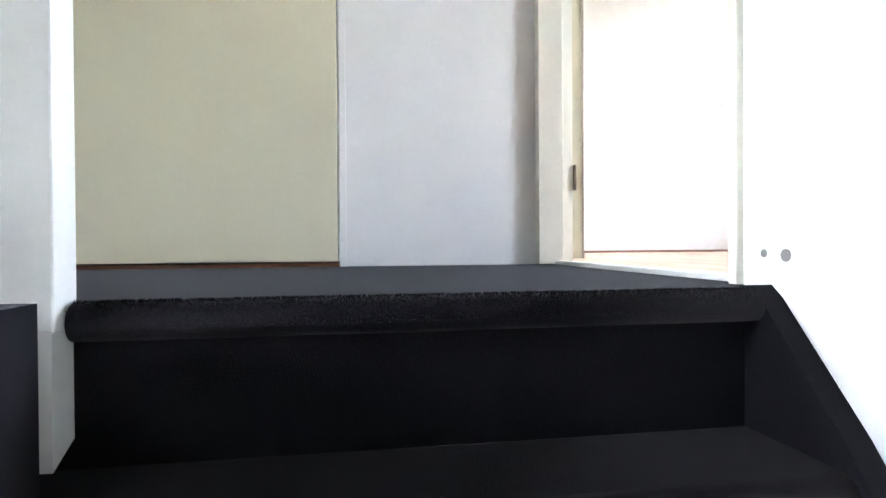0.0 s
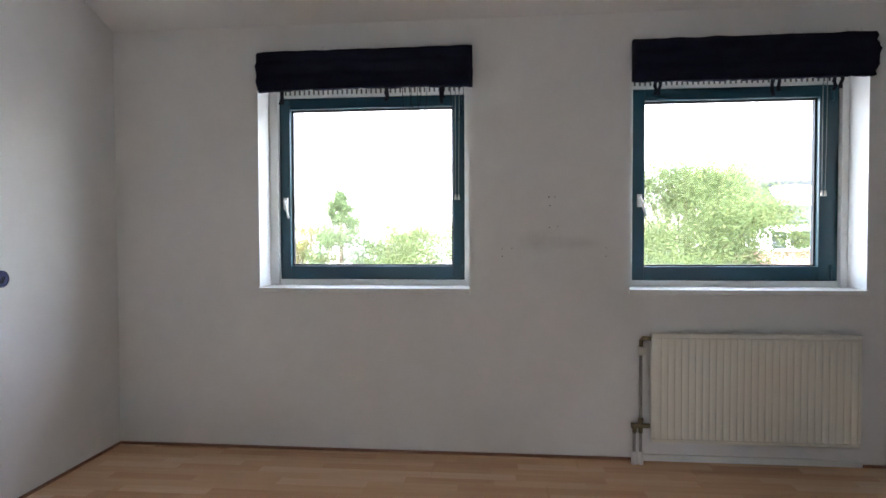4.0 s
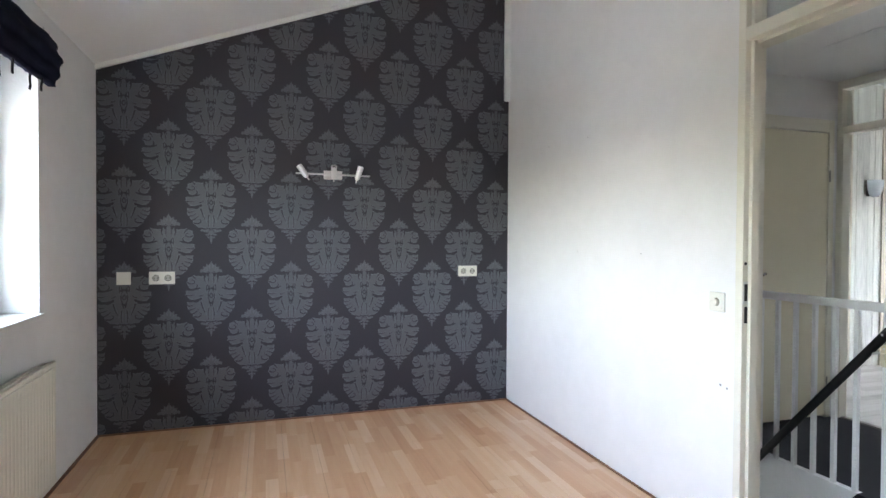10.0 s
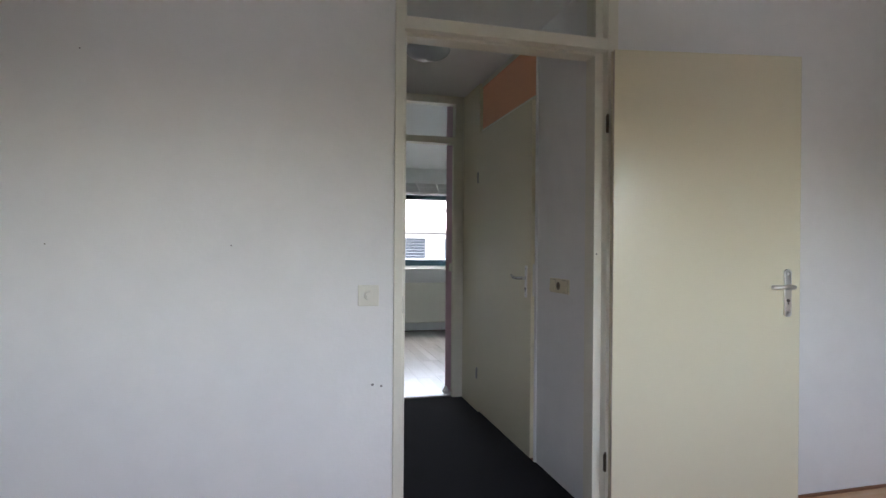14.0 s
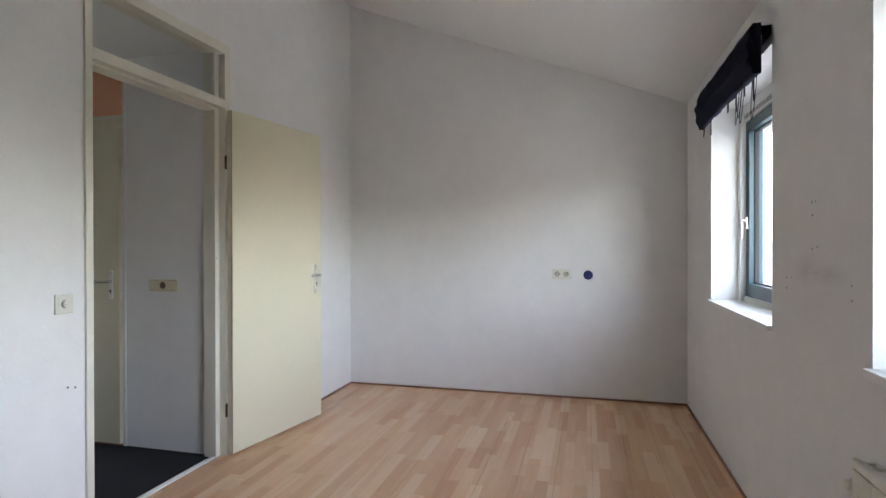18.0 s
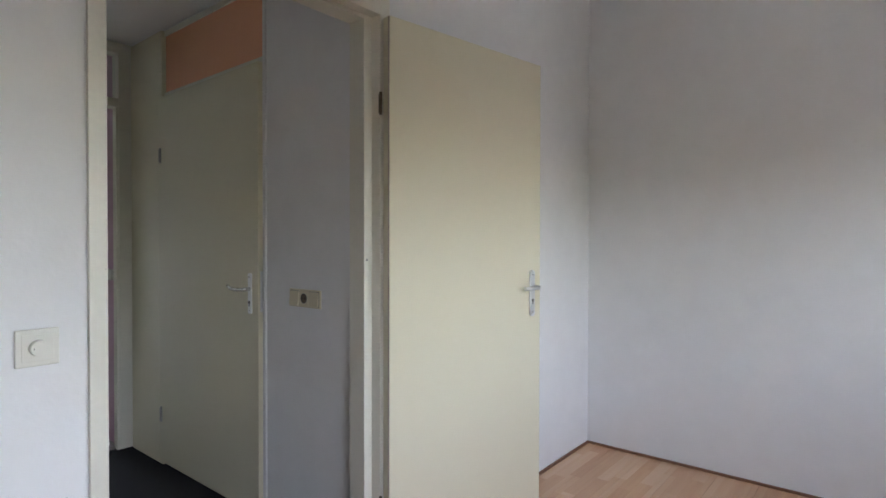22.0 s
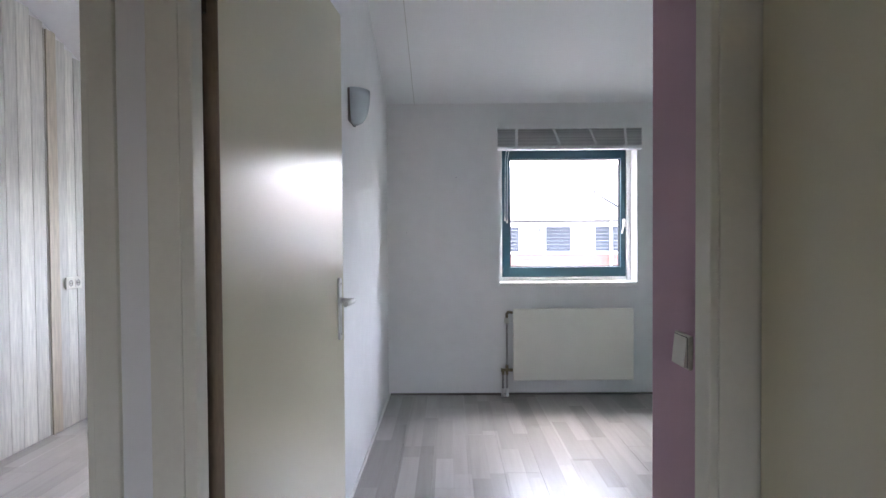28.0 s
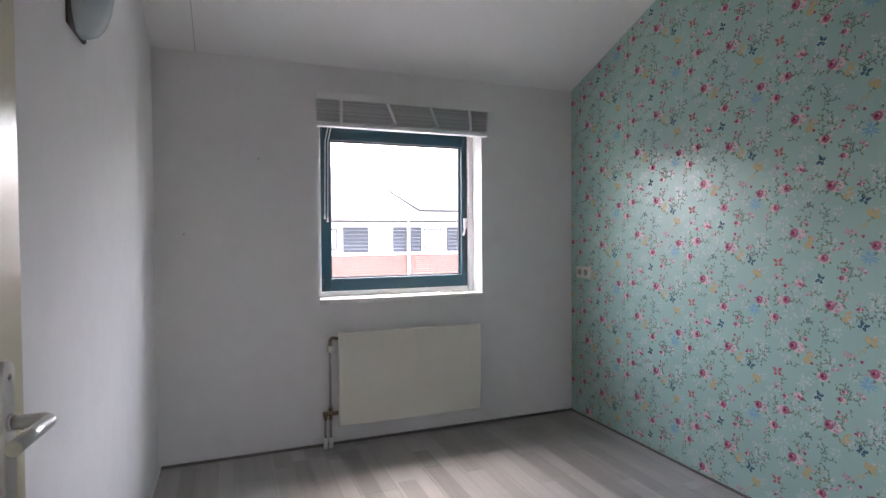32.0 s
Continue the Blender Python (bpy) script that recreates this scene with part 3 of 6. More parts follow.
# ---- doors ----
def lever_handle(leaf, x, z, side, back, style, t, key=True):
    """A long plate with a lever on one side of a leaf. side: +1 or -1 in the leaf's y; back: the way the lever points along x."""
    y = side * t / 2
    plate_mat, lever_mat = (STEEL, STEEL) if style == "steel" else (WHITE_GLOSS if style == "white" else STEEL, CHROME)
    w, lo, hi = (0.017, 0.115, 0.060) if style == "steel" else (0.014, 0.098, 0.058)
    bm = bmesh.new()
    box(bm, x - w, x + w, min(y, y + side * 0.008), max(y, y + side * 0.008), z - lo, z + hi, bevel=0.0035)
    for e in (-lo, hi):
        rod(bm, (x, y, z + e), (x, y + side * 0.0078, z + e), w * 0.96, seg=18)
    plate = part("handle_plate", bm, plate_mat, leaf, "long brushed metal handle plate")
    bm = bmesh.new()
    if style == "steel":
        tube(bm, [(x, y + side * 0.006, z), (x, y + side * 0.045, z), (x + back * 0.010, y + side * 0.052, z), (x + back * 0.105, y + side * 0.052, z)], 0.0088, seg=14)
        rod(bm, (x, y + side * 0.006, z), (x, y + side * 0.012, z), 0.0115, seg=16)
    else:
        tube(bm, [(x, y + side * 0.006, z), (x, y + side * 0.045, z), (x + back * 0.03, y + side * 0.05, z - 0.002), (x + back * 0.07, y + side * 0.052, z - 0.001), (x + back * 0.115, y + side * 0.046, z + 0.010)], 0.0085, seg=12)
    part("lever", bm, lever_mat, plate, "metal door lever")
    if key:
        bm = bmesh.new()
        rod(bm, (x, y + side * 0.006, z - 0.060), (x, y + side * 0.0095, z - 0.060), 0.008, seg=12)
        box(bm, x - 0.0025, x + 0.0025, min(y, y + side * 0.0095), max(y, y + side * 0.0095), z - 0.078, z - 0.060)
        part("keyhole", bm, SOCKET_DARK, plate, "dark keyhole")
    for dz in (hi - 0.004, -lo + 0.004):
        bm = bmesh.new()
        rod(bm, (x, y + side * 0.006, z + dz), (x, y + side * 0.0092, z + dz), 0.0042, seg=10)
        part("screw", bm, CHROME, plate)
        part("screw_slot", made((x - 0.0032, x + 0.0032, min(y + side * 0.0088, y + side * 0.0096), max(y + side * 0.0088, y + side * 0.0096), z + dz - 0.0006, z + dz + 0.0006)), SOCKET_DARK, plate)


def door_leaf(door, m, w, h, style, t=0.04, label="flush ivory painted door leaf", hz=1.03, both=True, key=True):
    """A flush leaf: hinge at its origin, free edge at x = w."""
    leaf = part("leaf", made((0.002, w, -t / 2, t / 2, 0.014, h), bevel=0.002), IVORY, door, label, m=m)
    for side in ((1, -1) if both else (1,)):
        lever_handle(leaf, w - 0.06, hz, side, -1, style, t, key)
    part("lock_plate", made((w - 0.002, w + 0.001, -0.01, 0.01, 0.92, 1.10)), STEEL, leaf, "narrow metal lock plate")
    return leaf


def hinges(door, x, y, zs, m, mat=None):
    for z in zs:
        bm = bmesh.new()
        rod(bm, (x, y, z - 0.038), (x, y, z + 0.038), 0.0055, seg=12)
        rod(bm, (x, y, z + 0.038), (x, y, z + 0.043), 0.005, seg=10)
        box(bm, x - 0.001, x + 0.007, y - 0.004, y - 0.001, z - 0.035, z + 0.035)
        part("hinge", bm, mat or HINGE, door, "dark metal butt hinge", m=m)


# bedroom door, standing wide open into the bedroom
door = thing("door_1", pose(-2.69, -0.05, 0), "cream door frame with toplight and an ivory door wide open", "door", kind="structure")
inv = door.matrix_basis.inverted()
JY0, JY1, STOP = -0.112, 0.012, -0.032
part("jamb", made((D1[0], -3.095, JY0, STOP, 0, 2.42), (D1[0], -3.131, STOP, JY1, 0, 2.42), bevel=0.002), TRIM, door, m=inv)
part("jamb", made((-2.256, D1[1], -0.054, -0.016, 0, 2.42), (-2.242, D1[1], -0.016, JY1, 0, 2.42), (-2.226, D1[1], JY0, -0.054, 0, 2.42), bevel=0.002), TRIM, door, m=inv)
part("transom", made((-3.095, -2.226, JY0, STOP, 2.032, 2.095), (-3.131, -2.242, STOP, JY1, 2.045, 2.095), bevel=0.002), TRIM, door, m=inv)
part("head", made((-3.095, -2.226, JY0, STOP, 2.365, 2.42), (-3.131, -2.242, STOP, JY1, 2.365, 2.42), bevel=0.002), TRIM, door, m=inv)
pane = part("toplight_pane", made((-3.125, -2.232, -0.052, -0.047, 2.09, 2.37)), GLASS, door, "clear toplight pane", m=inv)
pane.visible_shadow = False
part("threshold", made((-3.095, -2.256, -0.062, -0.034, -0.012, 0.010), bevel=0.004), WHITE_GLOSS, door, "white painted threshold strip", m=inv)
part("strike_plate", made((-2.2435, -2.2415, -0.015, 0.009, 1.005, 1.095)), STEEL, door, "steel strike plate with dark slots", m=inv)
part("strike_slot", made((-2.2445, -2.2410, -0.012, 0.003, 1.018, 1.085), (-2.2445, -2.2410, -0.013, 0.001, 0.93, 0.995), (-3.110, -3.105, -0.0325, -0.0312, 1.163, 1.169)), BLACK_SEAL, door, "dark latch openings", m=inv)
bm = bmesh.new()
rod(bm, (-2.2410, -0.002, 1.166), (-2.2445, -0.002, 1.166), 0.0062, seg=14)
part("bolt_hole", bm, BLACK_SEAL, door, "round dark hole in the strike jamb", m=inv)
hinges(door, -3.128, 0.018, (0.27, 1.725), inv)
ang = math.degrees(math.atan2(0.140, -0.836))
leaf_1 = door_leaf(door, inv @ pose(-3.139, 0.034, 0, 0, 0, ang), 0.845, 2.035, "steel")
# narrow strip of the hinge edge, browner than the leaf
part("hinge_edge", made((-0.001, 0.0015, -0.019, -0.013, 0.016, 2.033)), TAN_EDGE, leaf_1, "narrow brownish strip on the hinge edge of the door")

# closed landing door with an orange panel above it, and a fixed panel beside it
door = thing("door_2", pose(HALL_W, -1.19, 0), "closed ivory landing door below an opaque orange panel standing in for transom glass tinged by light", "door", kind="structure")
inv = door.matrix_basis.inverted()
fx0, fx1 = HALL_W - 0.102, HALL_W + 0.014
LATCH_Y, HINGE_Y = -0.720, -1.672
part("jamb", made((fx0, HALL_W + 0.009, LATCH_Y, -0.6995, -0.01, 2.39), bevel=0.002), PLASTER, door, "door frame painted like the wall", m=inv)
part("jamb", made((fx0, fx1 + 0.010, -1.72, HINGE_Y - 0.001, -0.01, 2.39), bevel=0.001), IVORY, door, m=inv)
part("side_panel", made((HALL_W + 0.002, fx1 + 0.010, HALL_S + 0.017, -1.7205, -0.01, 2.39), bevel=0.001), IVORY, door, "fixed ivory panel between the door and the corner", m=inv)
part("corner_gap", made((HALL_W + 0.001, HALL_W + 0.012, HALL_S + 0.0105, HALL_S + 0.0165, 0.0, 2.36)), SOCKET_DARK, door, "dark open joint in the corner", m=inv)
part("transom", made((fx0, fx1 - 0.006, HINGE_Y, LATCH_Y, 2.028, 2.052), bevel=0.002), TRIM, door, m=inv)
part("head", made((fx0, fx1 - 0.006, HINGE_Y, LATCH_Y, 2.362, 2.39), bevel=0.002), TRIM, door, m=inv)
# solid panel in place of glass; its colour carries the orange light
part("transom_panel", made((fx0 + 0.06, fx1 - 0.014, HINGE_Y, LATCH_Y, 2.052, 2.362)), ORANGE, door, "opaque orange panel standing in for transom glass tinged by light", m=inv)
hinges(door, fx1 + 0.022, HINGE_Y + 0.004, (0.28, 1.70), inv, COPPER_PIPE)
door_leaf(door, inv @ pose(fx1 - 0.006, HINGE_Y + 0.002, 0, 0, 0, 90), 0.946, 2.026, "white", hz=1.02)
part("sill_strip", made((fx0, fx1 - 0.004, HINGE_Y, LATCH_Y, -0.01, 0.010), bevel=0.002), BEECH_TRIM, door, "brown wooden strip under the door", m=inv)

# frame of the two rear bedroom doors
FY0, FY1 = HALL_S - 0.082, HALL_S + 0.010


def rear_frame(name, x0, x1, a, b, label, stop=0.008):
    d = thing(name, pose((x0 + x1) / 2, HALL_S, 0), label, "door", kind="structure")
    v = d.matrix_basis.inverted()
    part("jamb", made((x0, a, FY0, FY1, 0, 2.37), (a - 0.001, a + 0.014, FY0 + 0.045, FY1 - 0.004, 0, 2.02), bevel=0.002), TRIM, d, m=v)
    part("jamb", made((b, x1, FY0, FY1, 0, 2.37), (b - stop, b + 0.001, FY0 + 0.045, FY1 - 0.004, 0, 2.02), bevel=0.002), TRIM, d, m=v)
    part("transom", made((a, b, FY0, FY1, 2.022, 2.072), bevel=0.002), TRIM, d, m=v)
    part("head", made((a, b, FY0, FY1, 2.338, 2.37), bevel=0.002), TRIM, d, m=v)
    p = part("toplight_pane", made((a - 0.01, b + 0.01, HALL_S - 0.04, HALL_S - 0.035, 2.065, 2.345)), GLASS, d, "clear toplight pane", m=v)
    p.visible_shadow = False
    part("threshold", made((a, b, FY0 + 0.02, FY0 + 0.06, -0.012, 0.006), bevel=0.003), GREY_TRIM, d, "grey threshold strip", m=v)
    return d, v


door, inv = rear_frame("door_3", -3.122, -2.075, -3.04, -2.130, "cream door frame with toplight and an ivory door open into the room", 0.022)
hinges(door, -2.130, FY0 - 0.010, (0.25, 1.72), inv)
ang = math.degrees(math.atan2(-0.845, -0.068))
leaf_3 = door_leaf(door, inv @ pose(-2.137, FY0 - 0.018, 0, 0, 0, ang), 0.85, 2.02, "steel", t=0.034, hz=1.052, key=False)
part("hinge_edge", made((0.0, 0.003, -0.0165, 0.0165, 0.016, 2.018)), LEAF_EDGE, leaf_3, "bare brown hinge edge of the door")
door, inv = rear_frame("door_4", -2.020, -1.064, -1.976, -1.098, "cream door frame with toplight and an empty doorway")

# closed door at the end of the landing
door = thing("door_5", pose(-1.06, -1.58, 0), "closed ivory door beside the stair balustrade", "door", kind="structure")
inv = door.matrix_basis.inverted()
part("jamb", made((-1.072, -0.958, -1.21, -1.15, 0, 2.12), bevel=0.002), TRIM, door, m=inv)
part("jamb", made((-1.072, -0.958, -2.05, -2.005, 0, 2.12), bevel=0.002), TRIM, door, m=inv)
part("head", made((-1.072, -0.958, -2.005, -1.21, 2.03, 2.12), bevel=0.002), TRIM, door, m=inv)
hinges(door, -1.076, -2.008, (0.25, 1.72), inv, COPPER_PIPE)
door_leaf(door, inv @ pose(-1.046, -2.003, 0, 0, 0, 90), 0.79, 2.026, "white")


# ---- windows ----
def window(name, x0, x1, wall, out, gx0, gx1, gz0, gz1, depth, handle_x, label, edges=(0.032, 0.032), top=0.085):
    """A blue-green sash in a white lined reveal. out: +1 where outdoors is towards +y. depth: from the wall's face to the glass."""
    w = thing(name, pose((x0 + x1) / 2, wall, SILL_Z), label, "window", kind="structure")
    v = w.matrix_basis.inverted()

    def d(a, b):
        ya, yb = wall + out * a, wall + out * b
        return min(ya, yb), max(ya, yb)
    face = depth - 0.042
    part("window_sill", made((x0 - 0.004, x1 + 0.004, *d(-0.022, 0.0), SILL_Z + 0.004, SILL_Z + 0.03), (x0, x1, *d(0.0, depth + 0.03), SILL_Z, SILL_Z + 0.03), bevel=0.002), WHITE_GLOSS, w, "white window sill board", m=v)
    for a, b in ((x0, x0 + edges[0]), (x1 - edges[1], x1)):
        part("lining", made((a, b, *d(face - 0.03, depth + 0.06), SILL_Z + 0.03, HEAD_Z), bevel=0.002), WHITE_GLOSS, w, "white reveal lining", m=v)
    bx0, bx1, bz0, bz1 = x0 + edges[0], x1 - edges[1], SILL_Z + 0.062, gz1 + top
    part("lower_lining", made((bx0, bx1, *d(face - 0.012, depth + 0.06), SILL_Z + 0.03, bz0), bevel=0.002), WHITE_GLOSS, w, m=v)
    for nm, q in (("stile", (bx0, gx0, bz0, bz1)), ("stile", (gx1, bx1, bz0, bz1)), ("rail", (gx0, gx1, bz0, gz0)), ("rail", (gx0, gx1, gz1, bz1))):
        part(nm, made((q[0], q[1], *d(face, depth + 0.035), q[2], q[3]), bevel=0.003), TEAL, w, "blue-green painted sash member", m=v)
    bead = bmesh.new()
    e = 0.009
    for q in ((gx0, gx0 + e, gz0, gz1), (gx1 - e, gx1, gz0, gz1), (gx0 + e, gx1 - e, gz0, gz0 + e), (gx0 + e, gx1 - e, gz1 - e, gz1)):
        box(bead, q[0], q[1], *d(depth - 0.012, depth + 0.012), q[2], q[3])
    part("glazing_bead", bead, BLACK_SEAL, w, "dark glazing bead", m=v)
    p = part("pane", made((gx0 + 0.002, gx1 - 0.002, *d(depth - 0.003, depth + 0.003), gz0 + 0.002, gz1 - 0.002)), GLASS, w, "clear window pane", m=v)
    p.visible_shadow = False
    vent = part("ventilation_grille", made((bx0, bx1, *d(face - 0.008, depth + 0.035), bz1 + 0.002, HEAD_Z), bevel=0.002), WHITE_GLOSS, w, "white slotted ventilation grille", m=v)
    slots = bmesh.new()
    n = int((bx1 - bx0) / 0.028)
    for i in range(n):
        x = bx0 + 0.014 + i * 0.028
        box(slots, x - 0.005, x + 0.005, *d(face - 0.0095, face - 0.004), bz1 + 0.018, bz1 + 0.044)
    part("grille_slots", slots, SOCKET_DARK, vent, "dark vent slots")
    hb = part("window_handle", made((handle_x - 0.013, handle_x + 0.013, *d(face - 0.012, face), 1.335, 1.405), bevel=0.003), STEEL, w, "white metal window handle", m=v)
    bm = bmesh.new()
    s = 1 if handle_x < (x0 + x1) / 2 else -1
    tube(bm, [(handle_x, wall + out * (face - 0.01), 1.385), (handle_x, wall + out * (face - 0.032), 1.385), (handle_x + s * 0.028, wall + out * (face - 0.038), 1.285)], 0.007)
    part("lever", bm, WHITE_GLOSS, hb)
    hg = bmesh.new()
    hx = gx1 + 0.06 if handle_x < (x0 + x1) / 2 else gx0 - 0.06
    for z in (bz0 + 0.05, bz1 - 0.05):
        rod(hg, (hx, wall + out * (face - 0.006), z - 0.035), (hx, wall + out * (face - 0.006), z + 0.035), 0.007)
    part("sash_hinges", hg, TEAL, w, m=v)
    return w


window("window_1", *W1, NORTH, 1, -3.966, -3.016, 1.007, 1.916, 0.225, -3.992, "square blue-green window with white reveal and sill", (0.05, 0.032), 0.062)
window("window_2", *W2, NORTH, 1, -1.958, -1.048, 1.007, 1.916, 0.225, -1.985, "square blue-green window with white reveal and sill", (0.05, 0.034), 0.062)
window("window_3", *WB, SOUTH, -1, -4.010, -3.096, 1.011, 1.904, 0.215, -4.035, "square blue-green window with white reveal and sill")
window("window_4", *WA, SOUTH, -1, -1.675, -0.76, 1.011, 1.904, 0.215, -0.725, "square blue-green window with white reveal and sill")

# unseen low window at the foot of the stairs, added to brighten stairwell and landing
w = thing("added_window", pose(0.12, -0.57, ADDED_WIN[2]), "unseen white framed window added to light the stairwell", "window", kind="structure")
inv = w.matrix_basis.inverted()
a, b, lo, hi = ADDED_WIN
for nm, q in (("stile", (a, a + 0.05, lo, hi)), ("stile", (b - 0.05, b, lo, hi)), ("rail", (a + 0.05, b - 0.05, lo, lo + 0.05)), ("rail", (a + 0.05, b - 0.05, hi - 0.05, hi))):
    part(nm, made((0.14, 0.20, *q), bevel=0.003), WHITE_GLOSS, w, m=inv)
p = part("pane", made((0.168, 0.172, a + 0.045, b - 0.045, lo + 0.045, hi - 0.045)), GLASS, w, "clear window pane", m=inv)
p.visible_shadow = False

# ---- floor edge trims and the corner cover ----
def strips(name, mat, label, *boxes):
    tagged(part(name, made(*boxes, bevel=0.003), mat), label, "trim", kind="structure")


t = 0.013
strips("trim_bedroom_north", BEECH_TRIM, "thin brown floor edge trim", (WEST + t, -2.05, NORTH - t, NORTH, 0, 0.014), (-0.93, -t, NORTH - t, NORTH, 0, 0.014))
strips("trim_bedroom_west", BEECH_TRIM, "thin brown floor edge trim", (WEST, WEST + t, 0.0, NORTH, 0, 0.014))
strips("trim_bedroom_south", BEECH_TRIM, "thin brown floor edge trim", (WEST + t, D1[0] - 0.01, 0, t, 0, 0.014), (D1[1] + 0.01, -t, 0, t, 0, 0.010))
strips("trim_bedroom_east", BEECH_TRIM, "thin brown floor edge trim", (-t, 0, 0.0, NORTH, 0, 0.010))
strips("baseboard_radiator", WHITE_GLOSS, "low white baseboard below the radiator", (-2.05, -0.93, NORTH - 0.014, NORTH, 0, 0.035))
strips("trim_rear_south", GREY_TRIM, "thin grey floor edge trim", (B_WEST, PART_B - t, SOUTH, SOUTH + t, 0, 0.016), (PART_A, EAST, SOUTH, SOUTH + t, 0, 0.016))
strips("trim_rear_west", GREY_TRIM, "thin grey floor edge trim", (B_WEST, B_WEST + t, SOUTH + t, -2.47, 0, 0.012))
strips("trim_rear_east", WHITE_GLOSS, "thin white floor edge trim", (PART_B - t, PART_B, SOUTH + t, FY0, 0, 0.012))
strips("corner_cover", WHITE_GLOSS, "white boxed strip in the upper wall corner", (-0.03, -0.003, 0.0, 0.042, 2.335, roof_z(0.04)))
bm = prism(bmesh.new(), [(NORTH, CEIL_N - 0.03), (0.045, roof_z(0.045) - 0.03), (0.045, roof_z(0.045)), (NORTH, CEIL_N)], "x", -0.026, -0.003)
structure("trim_ceiling_bedroom", bm, WHITE_GLOSS, "white ceiling trim along the dark wallpaper", "trim")
seam = prism(bmesh.new(), [(SOUTH, CEIL_S - 0.0012), (HALL_S - 0.08, roof_z(HALL_S - 0.08) - 0.0012), (HALL_S - 0.08, roof_z(HALL_S - 0.08)), (SOUTH, CEIL_S)], "x", -2.3245, -2.3215)
structure("ceiling_seam", seam, SOCKET_SHADE, "thin open seam between two ceiling boards", "trim")
strips("trim_landing_rear", TRIM, "cream strip above the door frames", (HALL_W, -1.064, HALL_S, HALL_S + 0.012, 2.37, 2.398))


# ---- radiators ----
def radiator(label, x0, x1, z0, z1, wall, into, ribbed, valve_side):
    """A panel radiator on a wall. into: the way into the room along y. valve_side: -1 at x0, +1 at x1."""
    r = thing("radiator", pose((x0 + x1) / 2, wall + into * 0.05, 0), label, "radiator", "panel radiators")
    v = r.matrix_basis.inverted()

    def d(a, b):
        ya, yb = wall + into * a, wall + into * b
        return min(ya, yb), max(ya, yb)
    if ribbed:
        n = int(round((x1 - x0 - 0.03) / 0.0333))
        pitch = (x1 - x0 - 0.03) / n
        outline = [(x0, wall + into * 0.072), (x0, wall + into * 0.085), (x0 + 0.015, wall + into * 0.088)]
        for i in range(n):
            a = x0 + 0.015 + i * pitch
            for f, h in ((0.08, 0.0902), (0.22, 0.0928), (0.5, 0.0936), (0.78, 0.0928), (0.92, 0.0902)):
                outline.append((a + f * pitch, wall + into * h))
        outline += [(x1 - 0.015, wall + into * 0.088), (x1, wall + into * 0.085), (x1, wall + into * 0.072)]
        bm = prism(bmesh.new(), outline, "z", z0 + 0.024, z1 - 0.024)
        box(bm, x0, x1, *d(0.07, 0.0895), z1 - 0.024, z1, bevel=0.006)
        box(bm, x0, x1, *d(0.07, 0.0895), z0, z0 + 0.024, bevel=0.006)
    else:
        bm = made((x0, x1, *d(0.072, 0.094), z0, z1), bevel=0.005)
    part("front_panel", bm, CREAM, r, "ribbed cream enamel panel" if ribbed else "smooth cream enamel panel", m=v)
    part("back_panel", made((x0 + 0.01, x1 - 0.01, *d(0.022, 0.036), z0 + 0.01, z1 - 0.01), bevel=0.004), CREAM, r, m=v)
    g = made((x0 + 0.01, x1 - 0.01, *d(0.037, 0.042), z1 - 0.012, z1 - 0.004), (x0 + 0.01, x1 - 0.01, *d(0.065, 0.071), z1 - 0.012, z1 - 0.004))
    k = int((x1 - x0) / 0.03)
    for i in range(k):
        x = x0 + 0.02 + i * (x1 - x0 - 0.04) / (k - 1)
        box(g, x - 0.003, x + 0.003, *d(0.042, 0.065), z1 - 0.012, z1 - 0.005)
    part("top_grille", g, CREAM, r, "cream top grille", m=v)
    part("convector_core", made((x0 + 0.03, x1 - 0.03, *d(0.04, 0.068), z0 + 0.03, z1 - 0.03)), SOCKET_DARK, r, "dark convector fins between the panels", m=v)
    for x in (x0 + 0.15, x1 - 0.15):
        part("bracket", made((x - 0.015, x + 0.015, *d(0.0, 0.024), z0 + 0.06, z1 - 0.05)), CREAM, r, "wall bracket", m=v)
    e = x0 if valve_side < 0 else x1
    px = e + valve_side * 0.045
    py = wall + into * 0.052
    up = bmesh.new()
    tube(up, [(e - valve_side * 0.01, py, z1 - 0.035), (px - valve_side * 0.012, py, z1 - 0.03), (px, py, z1 - 0.045), (px, py, z1 - 0.09)], 0.010)
    part("inlet_elbow", up, BRASS, r, "dull metal inlet elbow", m=v)
    th = bmesh.new()
    rod(th, (px, py, z1 - 0.075), (px, py, z1 - 0.118), 0.017, 0.019, seg=16)
    rod(th, (px, py, z1 - 0.09), (px, py + into * 0.03, z1 - 0.09), 0.014, seg=14)
    part("valve_knob", th, PLASTIC, r, "round white valve knob", m=v)
    pp = bmesh.new()
    rod(pp, (px, py, z1 - 0.115), (px, py, z0 + 0.10), 0.0075)
    part("riser_pipe", pp, COPPER_PIPE, r, "thin grey pipe", m=v)
    vb = bmesh.new()
    zb = z0 + 0.075
    rod(vb, (px - valve_side * 0.045, py, zb), (px + valve_side * 0.035, py, zb), 0.0125, seg=14)
    rod(vb, (px + valve_side * 0.035, py, zb), (px + valve_side * 0.046, py, zb), 0.016, seg=6)
    rod(vb, (px, py, zb - 0.035), (px, py, zb + 0.035), 0.011, seg=12)
    rod(vb, (px + valve_side * 0.03, py, zb - 0.035), (px + valve_side * 0.03, py, zb), 0.011, seg=12)
    rod(vb, (px, py, zb + 0.02), (px, py, zb + 0.04), 0.014, seg=6)
    part("valve_block", vb, BRASS, r, "dull brass valve block", m=v)
